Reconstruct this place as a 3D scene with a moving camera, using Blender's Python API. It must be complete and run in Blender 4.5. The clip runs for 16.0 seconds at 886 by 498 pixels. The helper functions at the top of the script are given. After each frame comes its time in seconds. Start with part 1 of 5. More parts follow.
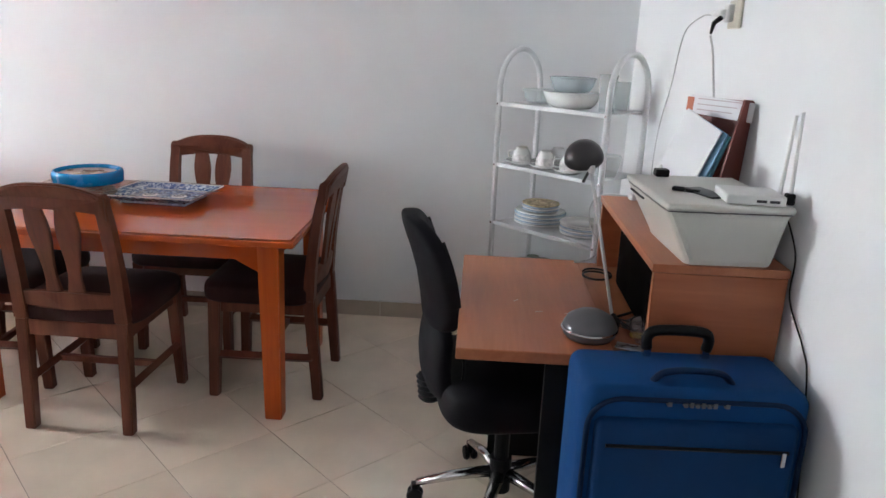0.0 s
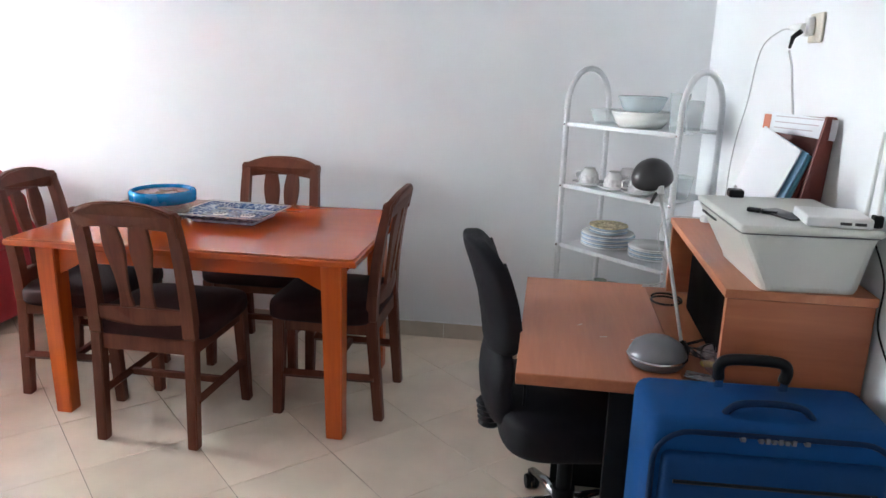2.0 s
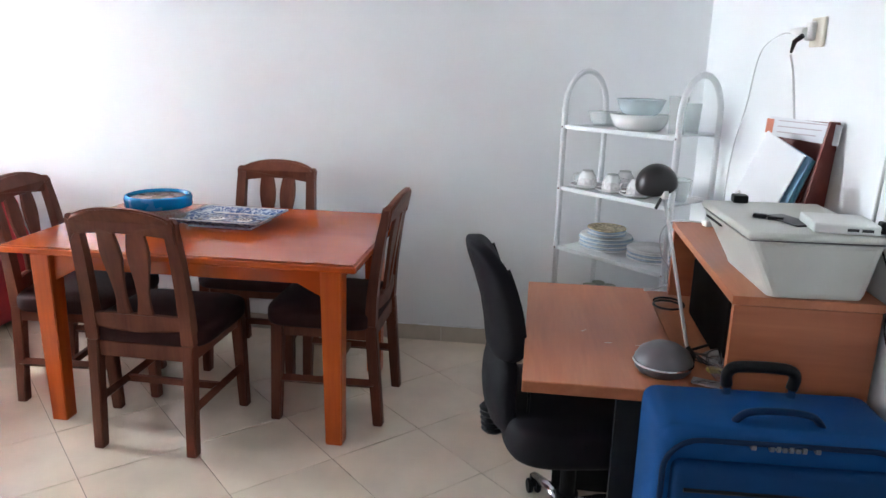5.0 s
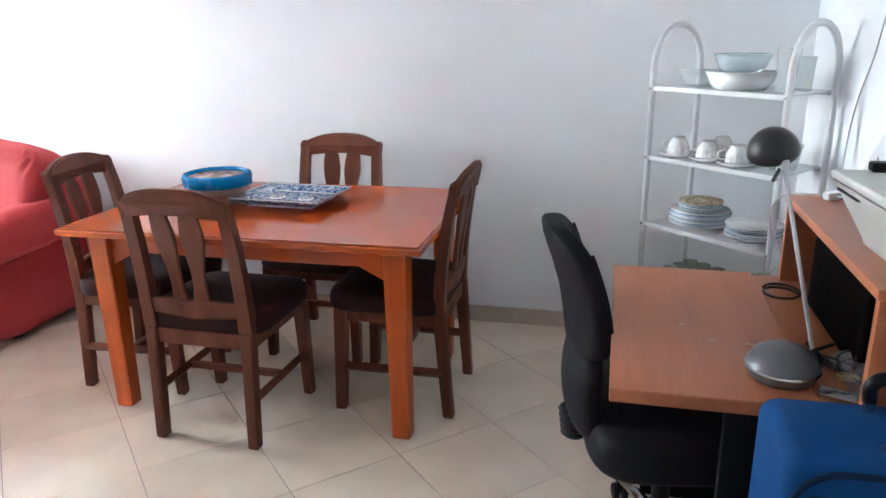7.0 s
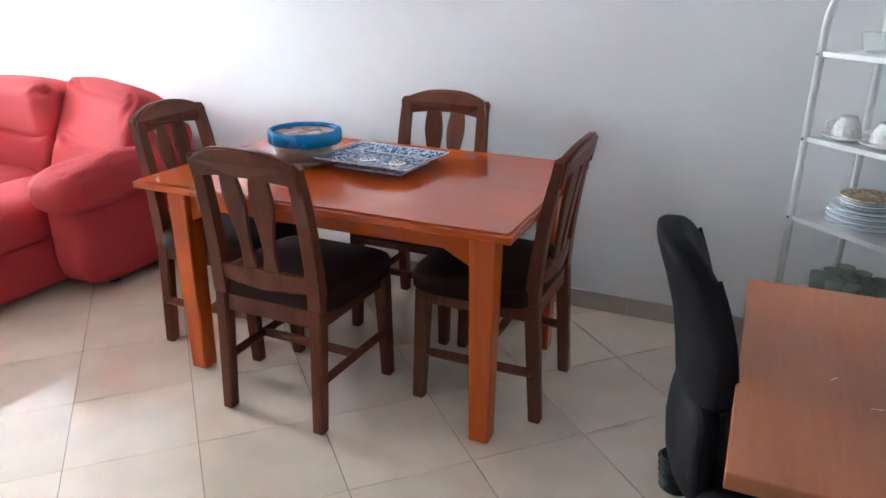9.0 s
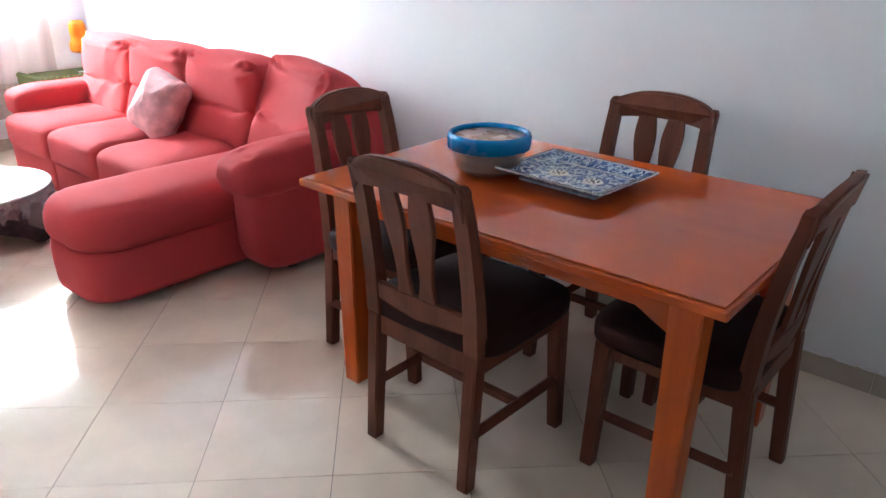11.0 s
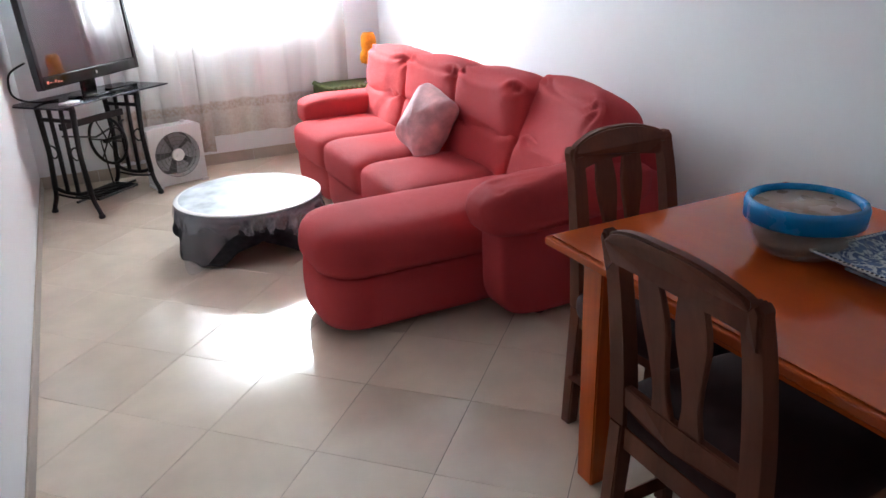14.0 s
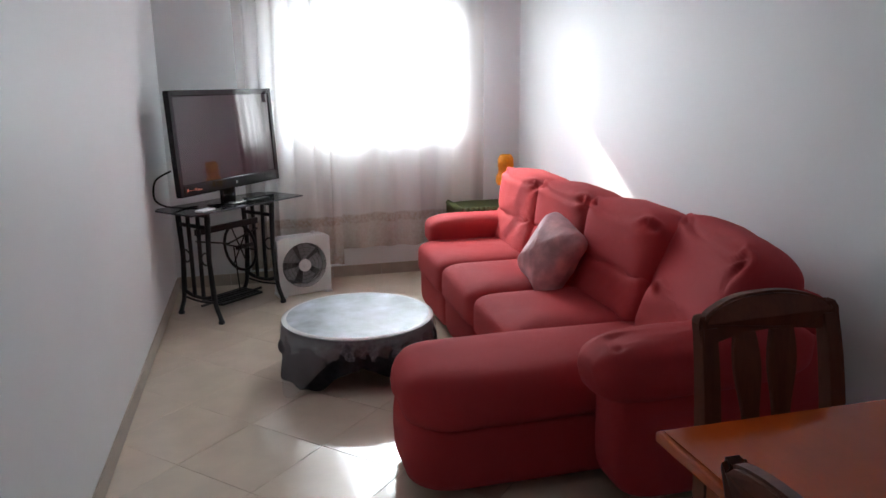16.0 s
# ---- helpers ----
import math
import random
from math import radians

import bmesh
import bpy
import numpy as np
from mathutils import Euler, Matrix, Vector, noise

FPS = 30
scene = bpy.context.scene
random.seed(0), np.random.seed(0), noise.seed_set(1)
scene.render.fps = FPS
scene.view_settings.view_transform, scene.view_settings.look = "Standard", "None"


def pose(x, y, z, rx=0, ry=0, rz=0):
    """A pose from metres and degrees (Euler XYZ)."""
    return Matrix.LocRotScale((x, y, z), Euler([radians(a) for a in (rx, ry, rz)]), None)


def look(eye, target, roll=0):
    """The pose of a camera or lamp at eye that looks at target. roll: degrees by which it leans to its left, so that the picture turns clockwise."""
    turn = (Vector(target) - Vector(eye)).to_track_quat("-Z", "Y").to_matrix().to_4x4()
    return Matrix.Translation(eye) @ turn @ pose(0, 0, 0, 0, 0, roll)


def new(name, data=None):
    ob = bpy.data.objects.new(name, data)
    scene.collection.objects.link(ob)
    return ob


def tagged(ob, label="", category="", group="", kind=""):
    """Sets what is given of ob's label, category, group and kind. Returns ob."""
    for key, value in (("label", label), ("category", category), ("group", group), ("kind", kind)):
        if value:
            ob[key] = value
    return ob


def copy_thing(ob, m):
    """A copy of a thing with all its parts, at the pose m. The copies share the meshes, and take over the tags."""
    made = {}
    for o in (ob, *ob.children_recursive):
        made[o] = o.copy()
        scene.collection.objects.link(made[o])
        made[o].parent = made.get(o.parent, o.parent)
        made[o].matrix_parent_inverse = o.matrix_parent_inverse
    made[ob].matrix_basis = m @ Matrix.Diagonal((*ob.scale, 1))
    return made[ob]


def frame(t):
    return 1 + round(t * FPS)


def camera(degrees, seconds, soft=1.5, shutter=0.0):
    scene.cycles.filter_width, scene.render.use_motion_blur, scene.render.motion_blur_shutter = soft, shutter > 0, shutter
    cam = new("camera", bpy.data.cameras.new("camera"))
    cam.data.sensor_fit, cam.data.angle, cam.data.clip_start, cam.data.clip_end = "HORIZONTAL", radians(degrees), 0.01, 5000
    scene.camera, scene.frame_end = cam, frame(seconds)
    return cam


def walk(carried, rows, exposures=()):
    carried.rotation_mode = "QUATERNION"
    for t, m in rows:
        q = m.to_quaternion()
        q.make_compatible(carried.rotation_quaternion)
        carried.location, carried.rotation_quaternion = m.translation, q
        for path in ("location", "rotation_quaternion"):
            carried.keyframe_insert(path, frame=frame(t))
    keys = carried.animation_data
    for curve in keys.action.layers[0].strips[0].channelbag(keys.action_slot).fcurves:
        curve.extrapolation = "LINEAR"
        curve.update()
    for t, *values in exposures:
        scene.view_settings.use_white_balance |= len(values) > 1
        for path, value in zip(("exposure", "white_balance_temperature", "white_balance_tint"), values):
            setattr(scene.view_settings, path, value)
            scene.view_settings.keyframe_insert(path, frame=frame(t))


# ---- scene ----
cam = camera(63.3, 16.0)
EXPOSURES = [(0, 3.50, 6500, 10), (1, 3.88, 6400, 9), (3.5, 3.85, 6200, 8), (6, 3.88, 6150, 8), (7, 3.98, 6100, 7), (8, 3.88, 6100, 7), (11, 3.34, 6050, 8), (12.5, 2.68, 6000, 8), (14, 2.50, 6050, 8), (14.5, 2.37, 6100, 8), (15.1, 2.10, 6200, 9), (15.6, 1.72, 6250, 9), (16, 1.40, 6250, 9)]
PATH = [
    (0, (0.528, 0.349, 1.465), (0.446, 2.267, 0.904), 2.3),
    (0.5, (0.525, 0.377, 1.467), (0.377, 2.279, 0.868), 2.2),
    (1, (0.532, 0.367, 1.456), (0.304, 2.274, 0.899), 1.9),
    (1.5, (0.539, 0.367, 1.463), (0.258, 2.273, 0.925), 1.0),
    (2, (0.545, 0.384, 1.452), (0.271, 2.299, 0.945), 1.5),
    (2.5, (0.541, 0.362, 1.461), (0.253, 2.275, 0.956), 1.9),
    (3, (0.556, 0.38, 1.456), (0.294, 2.298, 0.951), 1.6),
    (3.5, (0.547, 0.34, 1.473), (0.307, 2.264, 0.98), 1.6),
    (6, (0.489, 0.485, 1.453), (0.216, 2.384, 0.887), 0.5),
    (6.5, (0.485, 0.548, 1.442), (0.168, 2.426, 0.832), -0.9),
    (7, (0.487, 0.636, 1.432), (0.034, 2.494, 0.846), -0.9),
    (7.5, (0.517, 0.734, 1.421), (-0.012, 2.571, 0.833), 0.0),
    (8, (0.524, 0.823, 1.415), (-0.084, 2.618, 0.776), 0.8),
    (10.5, (0.332, 1.282, 1.439), (-0.722, 2.796, 0.667), -0.7),
    (11, (0.304, 1.393, 1.439), (-0.902, 2.787, 0.664), 0.4),
    (11.5, (0.278, 1.482, 1.453), (-1.071, 2.746, 0.689), 0.9),
    (12, (0.244, 1.567, 1.467), (-1.199, 2.708, 0.683), 1.0),
    (12.5, (0.192, 1.619, 1.453), (-1.327, 2.648, 0.658), 0.2),
    (13, (0.119, 1.667, 1.444), (-1.445, 2.623, 0.644), 0.2),
    (13.5, (0.022, 1.727, 1.451), (-1.593, 2.603, 0.661), -1.3),
    (14, (-0.02, 1.729, 1.449), (-1.68, 2.55, 0.693), -1.8),
    (14.5, (-0.088, 1.781, 1.447), (-1.794, 2.489, 0.679), -1.9),
    (15, (-0.158, 1.86, 1.445), (-1.961, 2.439, 0.802), -1.7),
    (15.5, (-0.206, 1.922, 1.46), (-2.073, 2.467, 0.992), -1.6),
    (16, (-0.286, 2.004, 1.458), (-2.173, 2.485, 1.003), -0.6),
]
walk(cam, [(t, look(eye, target, roll)) for t, eye, target, roll in PATH], EXPOSURES)

# ---- world, sun and large lights ----
SUN_TO = Vector((-1.02, -0.50, 0.61)).normalized()
world = bpy.data.worlds.new("world")
scene.world = world
world.use_nodes = True
wn = world.node_tree
sky = wn.nodes.new("ShaderNodeTexSky")
sky.sky_type = "NISHITA"
sky.sun_disc = False
sky.sun_elevation = math.asin(SUN_TO.z)
sky.sun_rotation = math.atan2(SUN_TO.x, SUN_TO.y)
wn.nodes["Background"].inputs[1].default_value = 0.12
wn.links.new(sky.outputs[0], wn.nodes["Background"].inputs[0])
sun = new("sun", bpy.data.lights.new("sun", "SUN"))
sun.data.energy = 5.0
sun.data.angle = radians(0.6)
sun.data.color = (1.0, 0.95, 0.88)
sun.matrix_world = look((-12, -4, 8), Vector((-12, -4, 8)) - SUN_TO)


def area(name, eye, target, w, h, power, color):
    ob = new(name, bpy.data.lights.new(name, "AREA"))
    ob.data.shape, ob.data.size, ob.data.size_y = "RECTANGLE", w, h
    ob.data.energy, ob.data.color = power, color
    ob.matrix_world = look(eye, target)
    return ob


area("window_daylight", (-7.0, 2.60, 2.25), (-3.0, 2.90, 1.10), 3.3, 2.8, 300, (0.88, 0.95, 1.0)).data.spread = radians(120)
# Added fill lamp in front of the closed back wall; no source is known there.
area("added_south_fill", (-0.2, -0.52, 1.55), (-0.2, 3.0, 1.2), 2.4, 1.7, 0.5, (0.93, 0.96, 1.0))


# ---- materials ----
def mat(name, color, rough=0.5, metal=0.0, var=0.12, scale=6.0, bump=0.0, bump_scale=200.0, spec=0.5, coat=0.0,
        sheen=0.0, trans=0.0, ior=1.45, per_object=0.0, rough_var=0.08):
    m = bpy.data.materials.new(name)
    m.use_nodes = True
    nt = m.node_tree
    b = nt.nodes["Principled BSDF"]
    tc = nt.nodes.new("ShaderNodeTexCoord")
    n1 = nt.nodes.new("ShaderNodeTexNoise")
    n1.inputs["Scale"].default_value = scale
    n1.inputs["Detail"].default_value = 6
    nt.links.new(tc.outputs["Object"], n1.inputs["Vector"])
    ramp = nt.nodes.new("ShaderNodeMapRange")
    ramp.inputs["From Min"].default_value, ramp.inputs["From Max"].default_value = 0.3, 0.7
    ramp.inputs["To Min"].default_value, ramp.inputs["To Max"].default_value = 1 - var, 1 + var
    nt.links.new(n1.outputs["Fac"], ramp.inputs["Value"])
    mul = nt.nodes.new("ShaderNodeVectorMath")
    mul.operation = "SCALE"
    mul.inputs[0].default_value = color
    nt.links.new(ramp.outputs[0], mul.inputs["Scale"])
    out = mul.outputs[0]
    if per_object:
        oi = nt.nodes.new("ShaderNodeObjectInfo")
        r2 = nt.nodes.new("ShaderNodeMapRange")
        r2.inputs["To Min"].default_value, r2.inputs["To Max"].default_value = 1 - per_object, 1 + per_object
        nt.links.new(oi.outputs["Random"], r2.inputs["Value"])
        m2 = nt.nodes.new("ShaderNodeVectorMath")
        m2.operation = "SCALE"
        nt.links.new(out, m2.inputs[0])
        nt.links.new(r2.outputs[0], m2.inputs["Scale"])
        out = m2.outputs[0]
    nt.links.new(out, b.inputs["Base Color"])
    b.inputs["Metallic"].default_value = metal
    b.inputs["Specular IOR Level"].default_value = spec
    b.inputs["IOR"].default_value = ior
    b.inputs["Coat Weight"].default_value = coat
    b.inputs["Coat Roughness"].default_value = 0.08
    b.inputs["Sheen Weight"].default_value = sheen
    b.inputs["Sheen Roughness"].default_value = 0.5
    b.inputs["Transmission Weight"].default_value = trans
    rr = nt.nodes.new("ShaderNodeMapRange")
    rr.inputs["From Min"].default_value, rr.inputs["From Max"].default_value = 0.3, 0.7
    rr.inputs["To Min"].default_value, rr.inputs["To Max"].default_value = max(0.01, rough - rough_var), min(1, rough + rough_var)
    nt.links.new(n1.outputs["Fac"], rr.inputs["Value"])
    nt.links.new(rr.outputs[0], b.inputs["Roughness"])
    if bump:
        n2 = nt.nodes.new("ShaderNodeTexNoise")
        n2.inputs["Scale"].default_value = bump_scale
        n2.inputs["Detail"].default_value = 4
        nt.links.new(tc.outputs["Object"], n2.inputs["Vector"])
        bp = nt.nodes.new("ShaderNodeBump")
        bp.inputs["Strength"].default_value = bump
        bp.inputs["Distance"].default_value = 0.004
        nt.links.new(n2.outputs["Fac"], bp.inputs["Height"])
        nt.links.new(bp.outputs[0], b.inputs["Normal"])
    return m


def wood(name, dark, light, rough=0.35, axis="X", scale=18.0, coat=0.0, stretch=0.06, bump=0.08, spec=0.4):
    m = bpy.data.materials.new(name)
    m.use_nodes = True
    nt = m.node_tree
    b = nt.nodes["Principled BSDF"]
    tc = nt.nodes.new("ShaderNodeTexCoord")
    mp = nt.nodes.new("ShaderNodeMapping")
    s = {"X": (stretch, 1, 1), "Y": (1, stretch, 1), "Z": (1, 1, stretch)}[axis]
    mp.inputs["Scale"].default_value = s
    nt.links.new(tc.outputs["Object"], mp.inputs["Vector"])
    n1 = nt.nodes.new("ShaderNodeTexNoise")
    n1.inputs["Scale"].default_value = scale
    n1.inputs["Detail"].default_value = 8
    n1.inputs["Distortion"].default_value = 1.2
    nt.links.new(mp.outputs[0], n1.inputs["Vector"])
    n3 = nt.nodes.new("ShaderNodeTexNoise")
    n3.inputs["Scale"].default_value = scale * 9
    n3.inputs["Detail"].default_value = 3
    nt.links.new(mp.outputs[0], n3.inputs["Vector"])
    add = nt.nodes.new("ShaderNodeMath")
    add.operation = "MULTIPLY_ADD"
    add.inputs[1].default_value = 0.35
    nt.links.new(n3.outputs["Fac"], add.inputs[0])
    nt.links.new(n1.outputs["Fac"], add.inputs[2])
    cr = nt.nodes.new("ShaderNodeValToRGB")
    cr.color_ramp.elements[0].position, cr.color_ramp.elements[1].position = 0.45, 0.9
    cr.color_ramp.elements[0].color, cr.color_ramp.elements[1].color = (*dark, 1), (*light, 1)
    nt.links.new(add.outputs[0], cr.inputs[0])
    nt.links.new(cr.outputs[0], b.inputs["Base Color"])
    b.inputs["Roughness"].default_value = rough
    b.inputs["Specular IOR Level"].default_value = spec
    b.inputs["Coat Weight"].default_value = coat
    b.inputs["Coat Roughness"].default_value = 0.10
    bp = nt.nodes.new("ShaderNodeBump")
    bp.inputs["Strength"].default_value = bump
    bp.inputs["Distance"].default_value = 0.002
    nt.links.new(add.outputs[0], bp.inputs["Height"])
    nt.links.new(bp.outputs[0], b.inputs["Normal"])
    return m


M_WALL = mat("wall_paint", (0.79, 0.80, 0.815), 0.6, var=0.025, scale=1.3, bump=0.12, bump_scale=60)
M_CEIL = mat("ceiling_paint", (0.85, 0.85, 0.85), 0.8, var=0.02, scale=1.0)
M_TILE = mat("polished_cream_tile", (0.70, 0.588, 0.472), 0.065, var=0.07, scale=5, per_object=0.05, rough_var=0.03, coat=0.28)
M_GROUT = mat("dark_grout", (0.25, 0.21, 0.18), 0.9, var=0.2, scale=20)
M_SKIRT = mat("skirting_tile", (0.45, 0.385, 0.32), 0.55, var=0.08, scale=9, per_object=0.05)
M_TABLE = wood("orange_varnished_wood", (0.45, 0.068, 0.007), (0.50, 0.080, 0.009), 0.15, "X", 7, coat=0.22, spec=0.35, bump=0.03)
M_TABLEG = wood("orange_varnished_leg", (0.42, 0.060, 0.006), (0.62, 0.115, 0.012), 0.28, "Z", 9, coat=0.1, spec=0.35)
M_CHAIR = wood("dark_walnut", (0.098, 0.029, 0.016), (0.168, 0.053, 0.029), 0.42, "Z", 10, coat=0.0, spec=0.22, bump=0.04)
M_SEAT = mat("dark_brown_velour", (0.032, 0.011, 0.011), 0.70, var=0.3, scale=9, bump=0.3, bump_scale=350, spec=0.15, sheen=0.02)
M_SOFA = mat("red_fabric", (0.46, 0.050, 0.055), 0.80, var=0.06, scale=3, bump=0.35, bump_scale=420, sheen=0.03, spec=0.14)


def creases(m, scale, dist):
    """Adds soft stuffed folds to a fabric."""
    nt = m.node_tree
    fine = next(n for n in nt.nodes if n.type == "BUMP")
    tc = next(n for n in nt.nodes if n.type == "TEX_COORD")
    mp = nt.nodes.new("ShaderNodeMapping")
    mp.inputs["Scale"].default_value = (0.75, 0.7, 0.85)
    nt.links.new(tc.outputs["Object"], mp.inputs["Vector"])
    n = nt.nodes.new("ShaderNodeTexNoise")
    n.inputs["Scale"].default_value, n.inputs["Detail"].default_value, n.inputs["Distortion"].default_value = scale, 3, 1.5
    nt.links.new(mp.outputs[0], n.inputs["Vector"])
    b = nt.nodes.new("ShaderNodeBump")
    b.inputs["Strength"].default_value, b.inputs["Distance"].default_value = 0.22, dist
    nt.links.new(n.outputs["Fac"], b.inputs["Height"])
    nt.links.new(b.outputs[0], fine.inputs["Normal"])


creases(M_SOFA, 4.0, 0.03)
M_SOFADARK = mat("black_plastic_foot", (0.01, 0.01, 0.01), 0.5)
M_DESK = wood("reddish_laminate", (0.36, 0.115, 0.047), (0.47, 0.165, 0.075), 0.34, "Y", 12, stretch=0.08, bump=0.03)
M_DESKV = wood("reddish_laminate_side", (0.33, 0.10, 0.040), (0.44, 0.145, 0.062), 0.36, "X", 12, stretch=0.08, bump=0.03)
M_BLACKF = mat("black_woven_fabric", (0.008, 0.007, 0.010), 0.62, var=0.15, scale=12, bump=0.25, bump_scale=300, spec=0.16)
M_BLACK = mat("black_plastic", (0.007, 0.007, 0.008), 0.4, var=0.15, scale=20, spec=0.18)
M_GLOSSBLACK = mat("gloss_black", (0.006, 0.006, 0.007), 0.12, var=0.1, scale=20)
M_IRON = mat("black_cast_iron", (0.009, 0.008, 0.008), 0.45, metal=0.0, var=0.3, scale=40, bump=0.3, bump_scale=90)
M_CHROME = mat("chrome", (0.62, 0.62, 0.63), 0.2, metal=1.0, var=0.05)
M_SILVER = mat("silver_grey_plastic", (0.12, 0.12, 0.13), 0.38, metal=0.25, var=0.06)
M_DGREY = mat("dark_grey_metal", (0.045, 0.043, 0.045), 0.35, metal=0.4, var=0.1)
M_WHITEMETAL = mat("white_painted_metal", (0.64, 0.65, 0.66), 0.35, var=0.05, scale=12)
M_BLUEF = mat("blue_nylon", (0.001, 0.046, 0.165), 0.65, var=0.12, scale=8, bump=0.35, bump_scale=600, spec=0.2)
M_BLUEPK = mat("blue_nylon_pocket", (0.001, 0.032, 0.115), 0.65, var=0.12, scale=7, bump=0.4, bump_scale=600, spec=0.2)
M_BLUEDK = mat("dark_blue_nylon", (0.001, 0.013, 0.048), 0.65, var=0.1, scale=8, bump=0.35, bump_scale=600, spec=0.2)
M_PRINTER = mat("warm_white_plastic", (0.56, 0.56, 0.52), 0.42, var=0.04, scale=5)
M_WHITE = mat("white_plastic", (0.72, 0.72, 0.71), 0.35, var=0.04, scale=8)
M_PORC = mat("white_porcelain", (0.76, 0.76, 0.75), 0.12, var=0.03, scale=10)
M_PLATEB = mat("blue_rimmed_plate", (0.42, 0.52, 0.62), 0.15, var=0.25, scale=60)
M_PLATEY = mat("yellow_patterned_plate", (0.62, 0.50, 0.30), 0.2, var=0.5, scale=90)
M_BLUEP = mat("blue_plastic", (0.0, 0.20, 0.50), 0.25, var=0.08, scale=10)
M_CREAM = mat("cream_plastic", (0.60, 0.54, 0.45), 0.35, var=0.1, scale=12)
M_BISCUIT = mat("brown_biscuit", (0.13, 0.07, 0.04), 0.8, var=0.3, scale=40)
M_PAPER = mat("white_paper", (0.76, 0.77, 0.80), 0.7, var=0.03, scale=4)
M_PAPERB = mat("blue_paper", (0.16, 0.32, 0.46), 0.6, var=0.08, scale=4)
M_PAPERT = mat("teal_paper", (0.14, 0.40, 0.50), 0.6, var=0.08, scale=4)
M_LEATHER = mat("maroon_board", (0.125, 0.022, 0.015), 0.5, var=0.15, scale=20, bump=0.2, bump_scale=120)
M_ORANGE = mat("orange_print", (0.55, 0.18, 0.11), 0.6, var=0.1)
M_GREYBAR = mat("grey_print", (0.50, 0.42, 0.44), 0.6, var=0.1)
M_GREEN = mat("moss_green_wicker", (0.075, 0.085, 0.022), 0.85, var=0.4, scale=60, bump=0.6, bump_scale=150)
M_PINK = mat("pink_velour", (0.58, 0.27, 0.28), 0.6, var=0.34, scale=11, bump=0.7, bump_scale=38, sheen=0.15)
M_LACE = mat("grey_lace_cloth", (0.12, 0.12, 0.135), 0.85, var=0.75, scale=60, bump=0.7, bump_scale=170, sheen=0.1, spec=0.2)
M_DRAPE = mat("charcoal_cloth", (0.022, 0.021, 0.025), 0.8, var=0.4, scale=25, bump=0.5, bump_scale=60, spec=0.2)
M_LEGDARK = mat("dark_stained_leg", (0.035, 0.025, 0.022), 0.5, var=0.3, scale=20)
M_TABTOP = mat("white_marbled_top", (0.35, 0.39, 0.43), 0.42, var=0.45, scale=9, coat=0.03)
M_OAK = mat("patterned_tray_rim", (0.55, 0.58, 0.66), 0.3, var=0.3, scale=90)
M_ALU = mat("white_aluminium", (0.70, 0.70, 0.70), 0.4, var=0.03)
M_GROUND = mat("pale_ground", (0.48, 0.46, 0.43), 0.9, var=0.2, scale=0.4)
M_CABLEW = mat("white_cable", (0.50, 0.50, 0.51), 0.5, var=0.02)


def glass_mat(name, tint, mix=0.75, rough=0.05):
    m = bpy.data.materials.new(name)
    m.use_nodes = True
    nt = m.node_tree
    b = nt.nodes["Principled BSDF"]
    b.inputs["Base Color"].default_value = (*tint, 1)
    b.inputs["Roughness"].default_value = rough
    tr = nt.nodes.new("ShaderNodeBsdfTransparent")
    tr.inputs[0].default_value = (*tint, 1)
    mx = nt.nodes.new("ShaderNodeMixShader")
    mx.inputs[0].default_value = 1 - mix
    nt.links.new(tr.outputs[0], mx.inputs[1])
    nt.links.new(b.outputs[0], mx.inputs[2])
    nt.links.new(mx.outputs[0], nt.nodes["Material Output"].inputs[0])
    return m


M_CLEAR = glass_mat("clear_glass", (0.95, 0.965, 0.965), 0.80)
M_JAR = glass_mat("greenish_jar_glass", (0.62, 0.68, 0.60), 0.50, 0.08)
M_BLUEGLASS = glass_mat("blue_tinted_glass", (0.88, 0.93, 0.95), 0.66)
M_FILM = glass_mat("clear_plastic_film", (0.90, 0.90, 0.92), 0.84, 0.25)
M_BOWL = glass_mat("cloudy_plastic", (0.95, 0.93, 0.88), 0.80, 0.10)
M_SMOKE = glass_mat("smoked_glass", (0.10, 0.10, 0.12), 0.25, 0.05)
M_PANE = glass_mat("window_pane", (0.97, 0.98, 0.98), 0.93, 0.02)


def amber_mat():
    m = mat("amber_shade", (0.82, 0.38, 0.015), 0.4, var=0.3, scale=30)
    nt = m.node_tree
    b = nt.nodes["Principled BSDF"]
    tl = nt.nodes.new("ShaderNodeBsdfTranslucent")
    tl.inputs[0].default_value = (0.95, 0.42, 0.02, 1)
    mx = nt.nodes.new("ShaderNodeMixShader")
    mx.inputs[0].default_value = 0.45
    nt.links.new(b.outputs[0], mx.inputs[1])
    nt.links.new(tl.outputs[0], mx.inputs[2])
    nt.links.new(mx.outputs[0], nt.nodes["Material Output"].inputs[0])
    return m


M_AMBER = amber_mat()


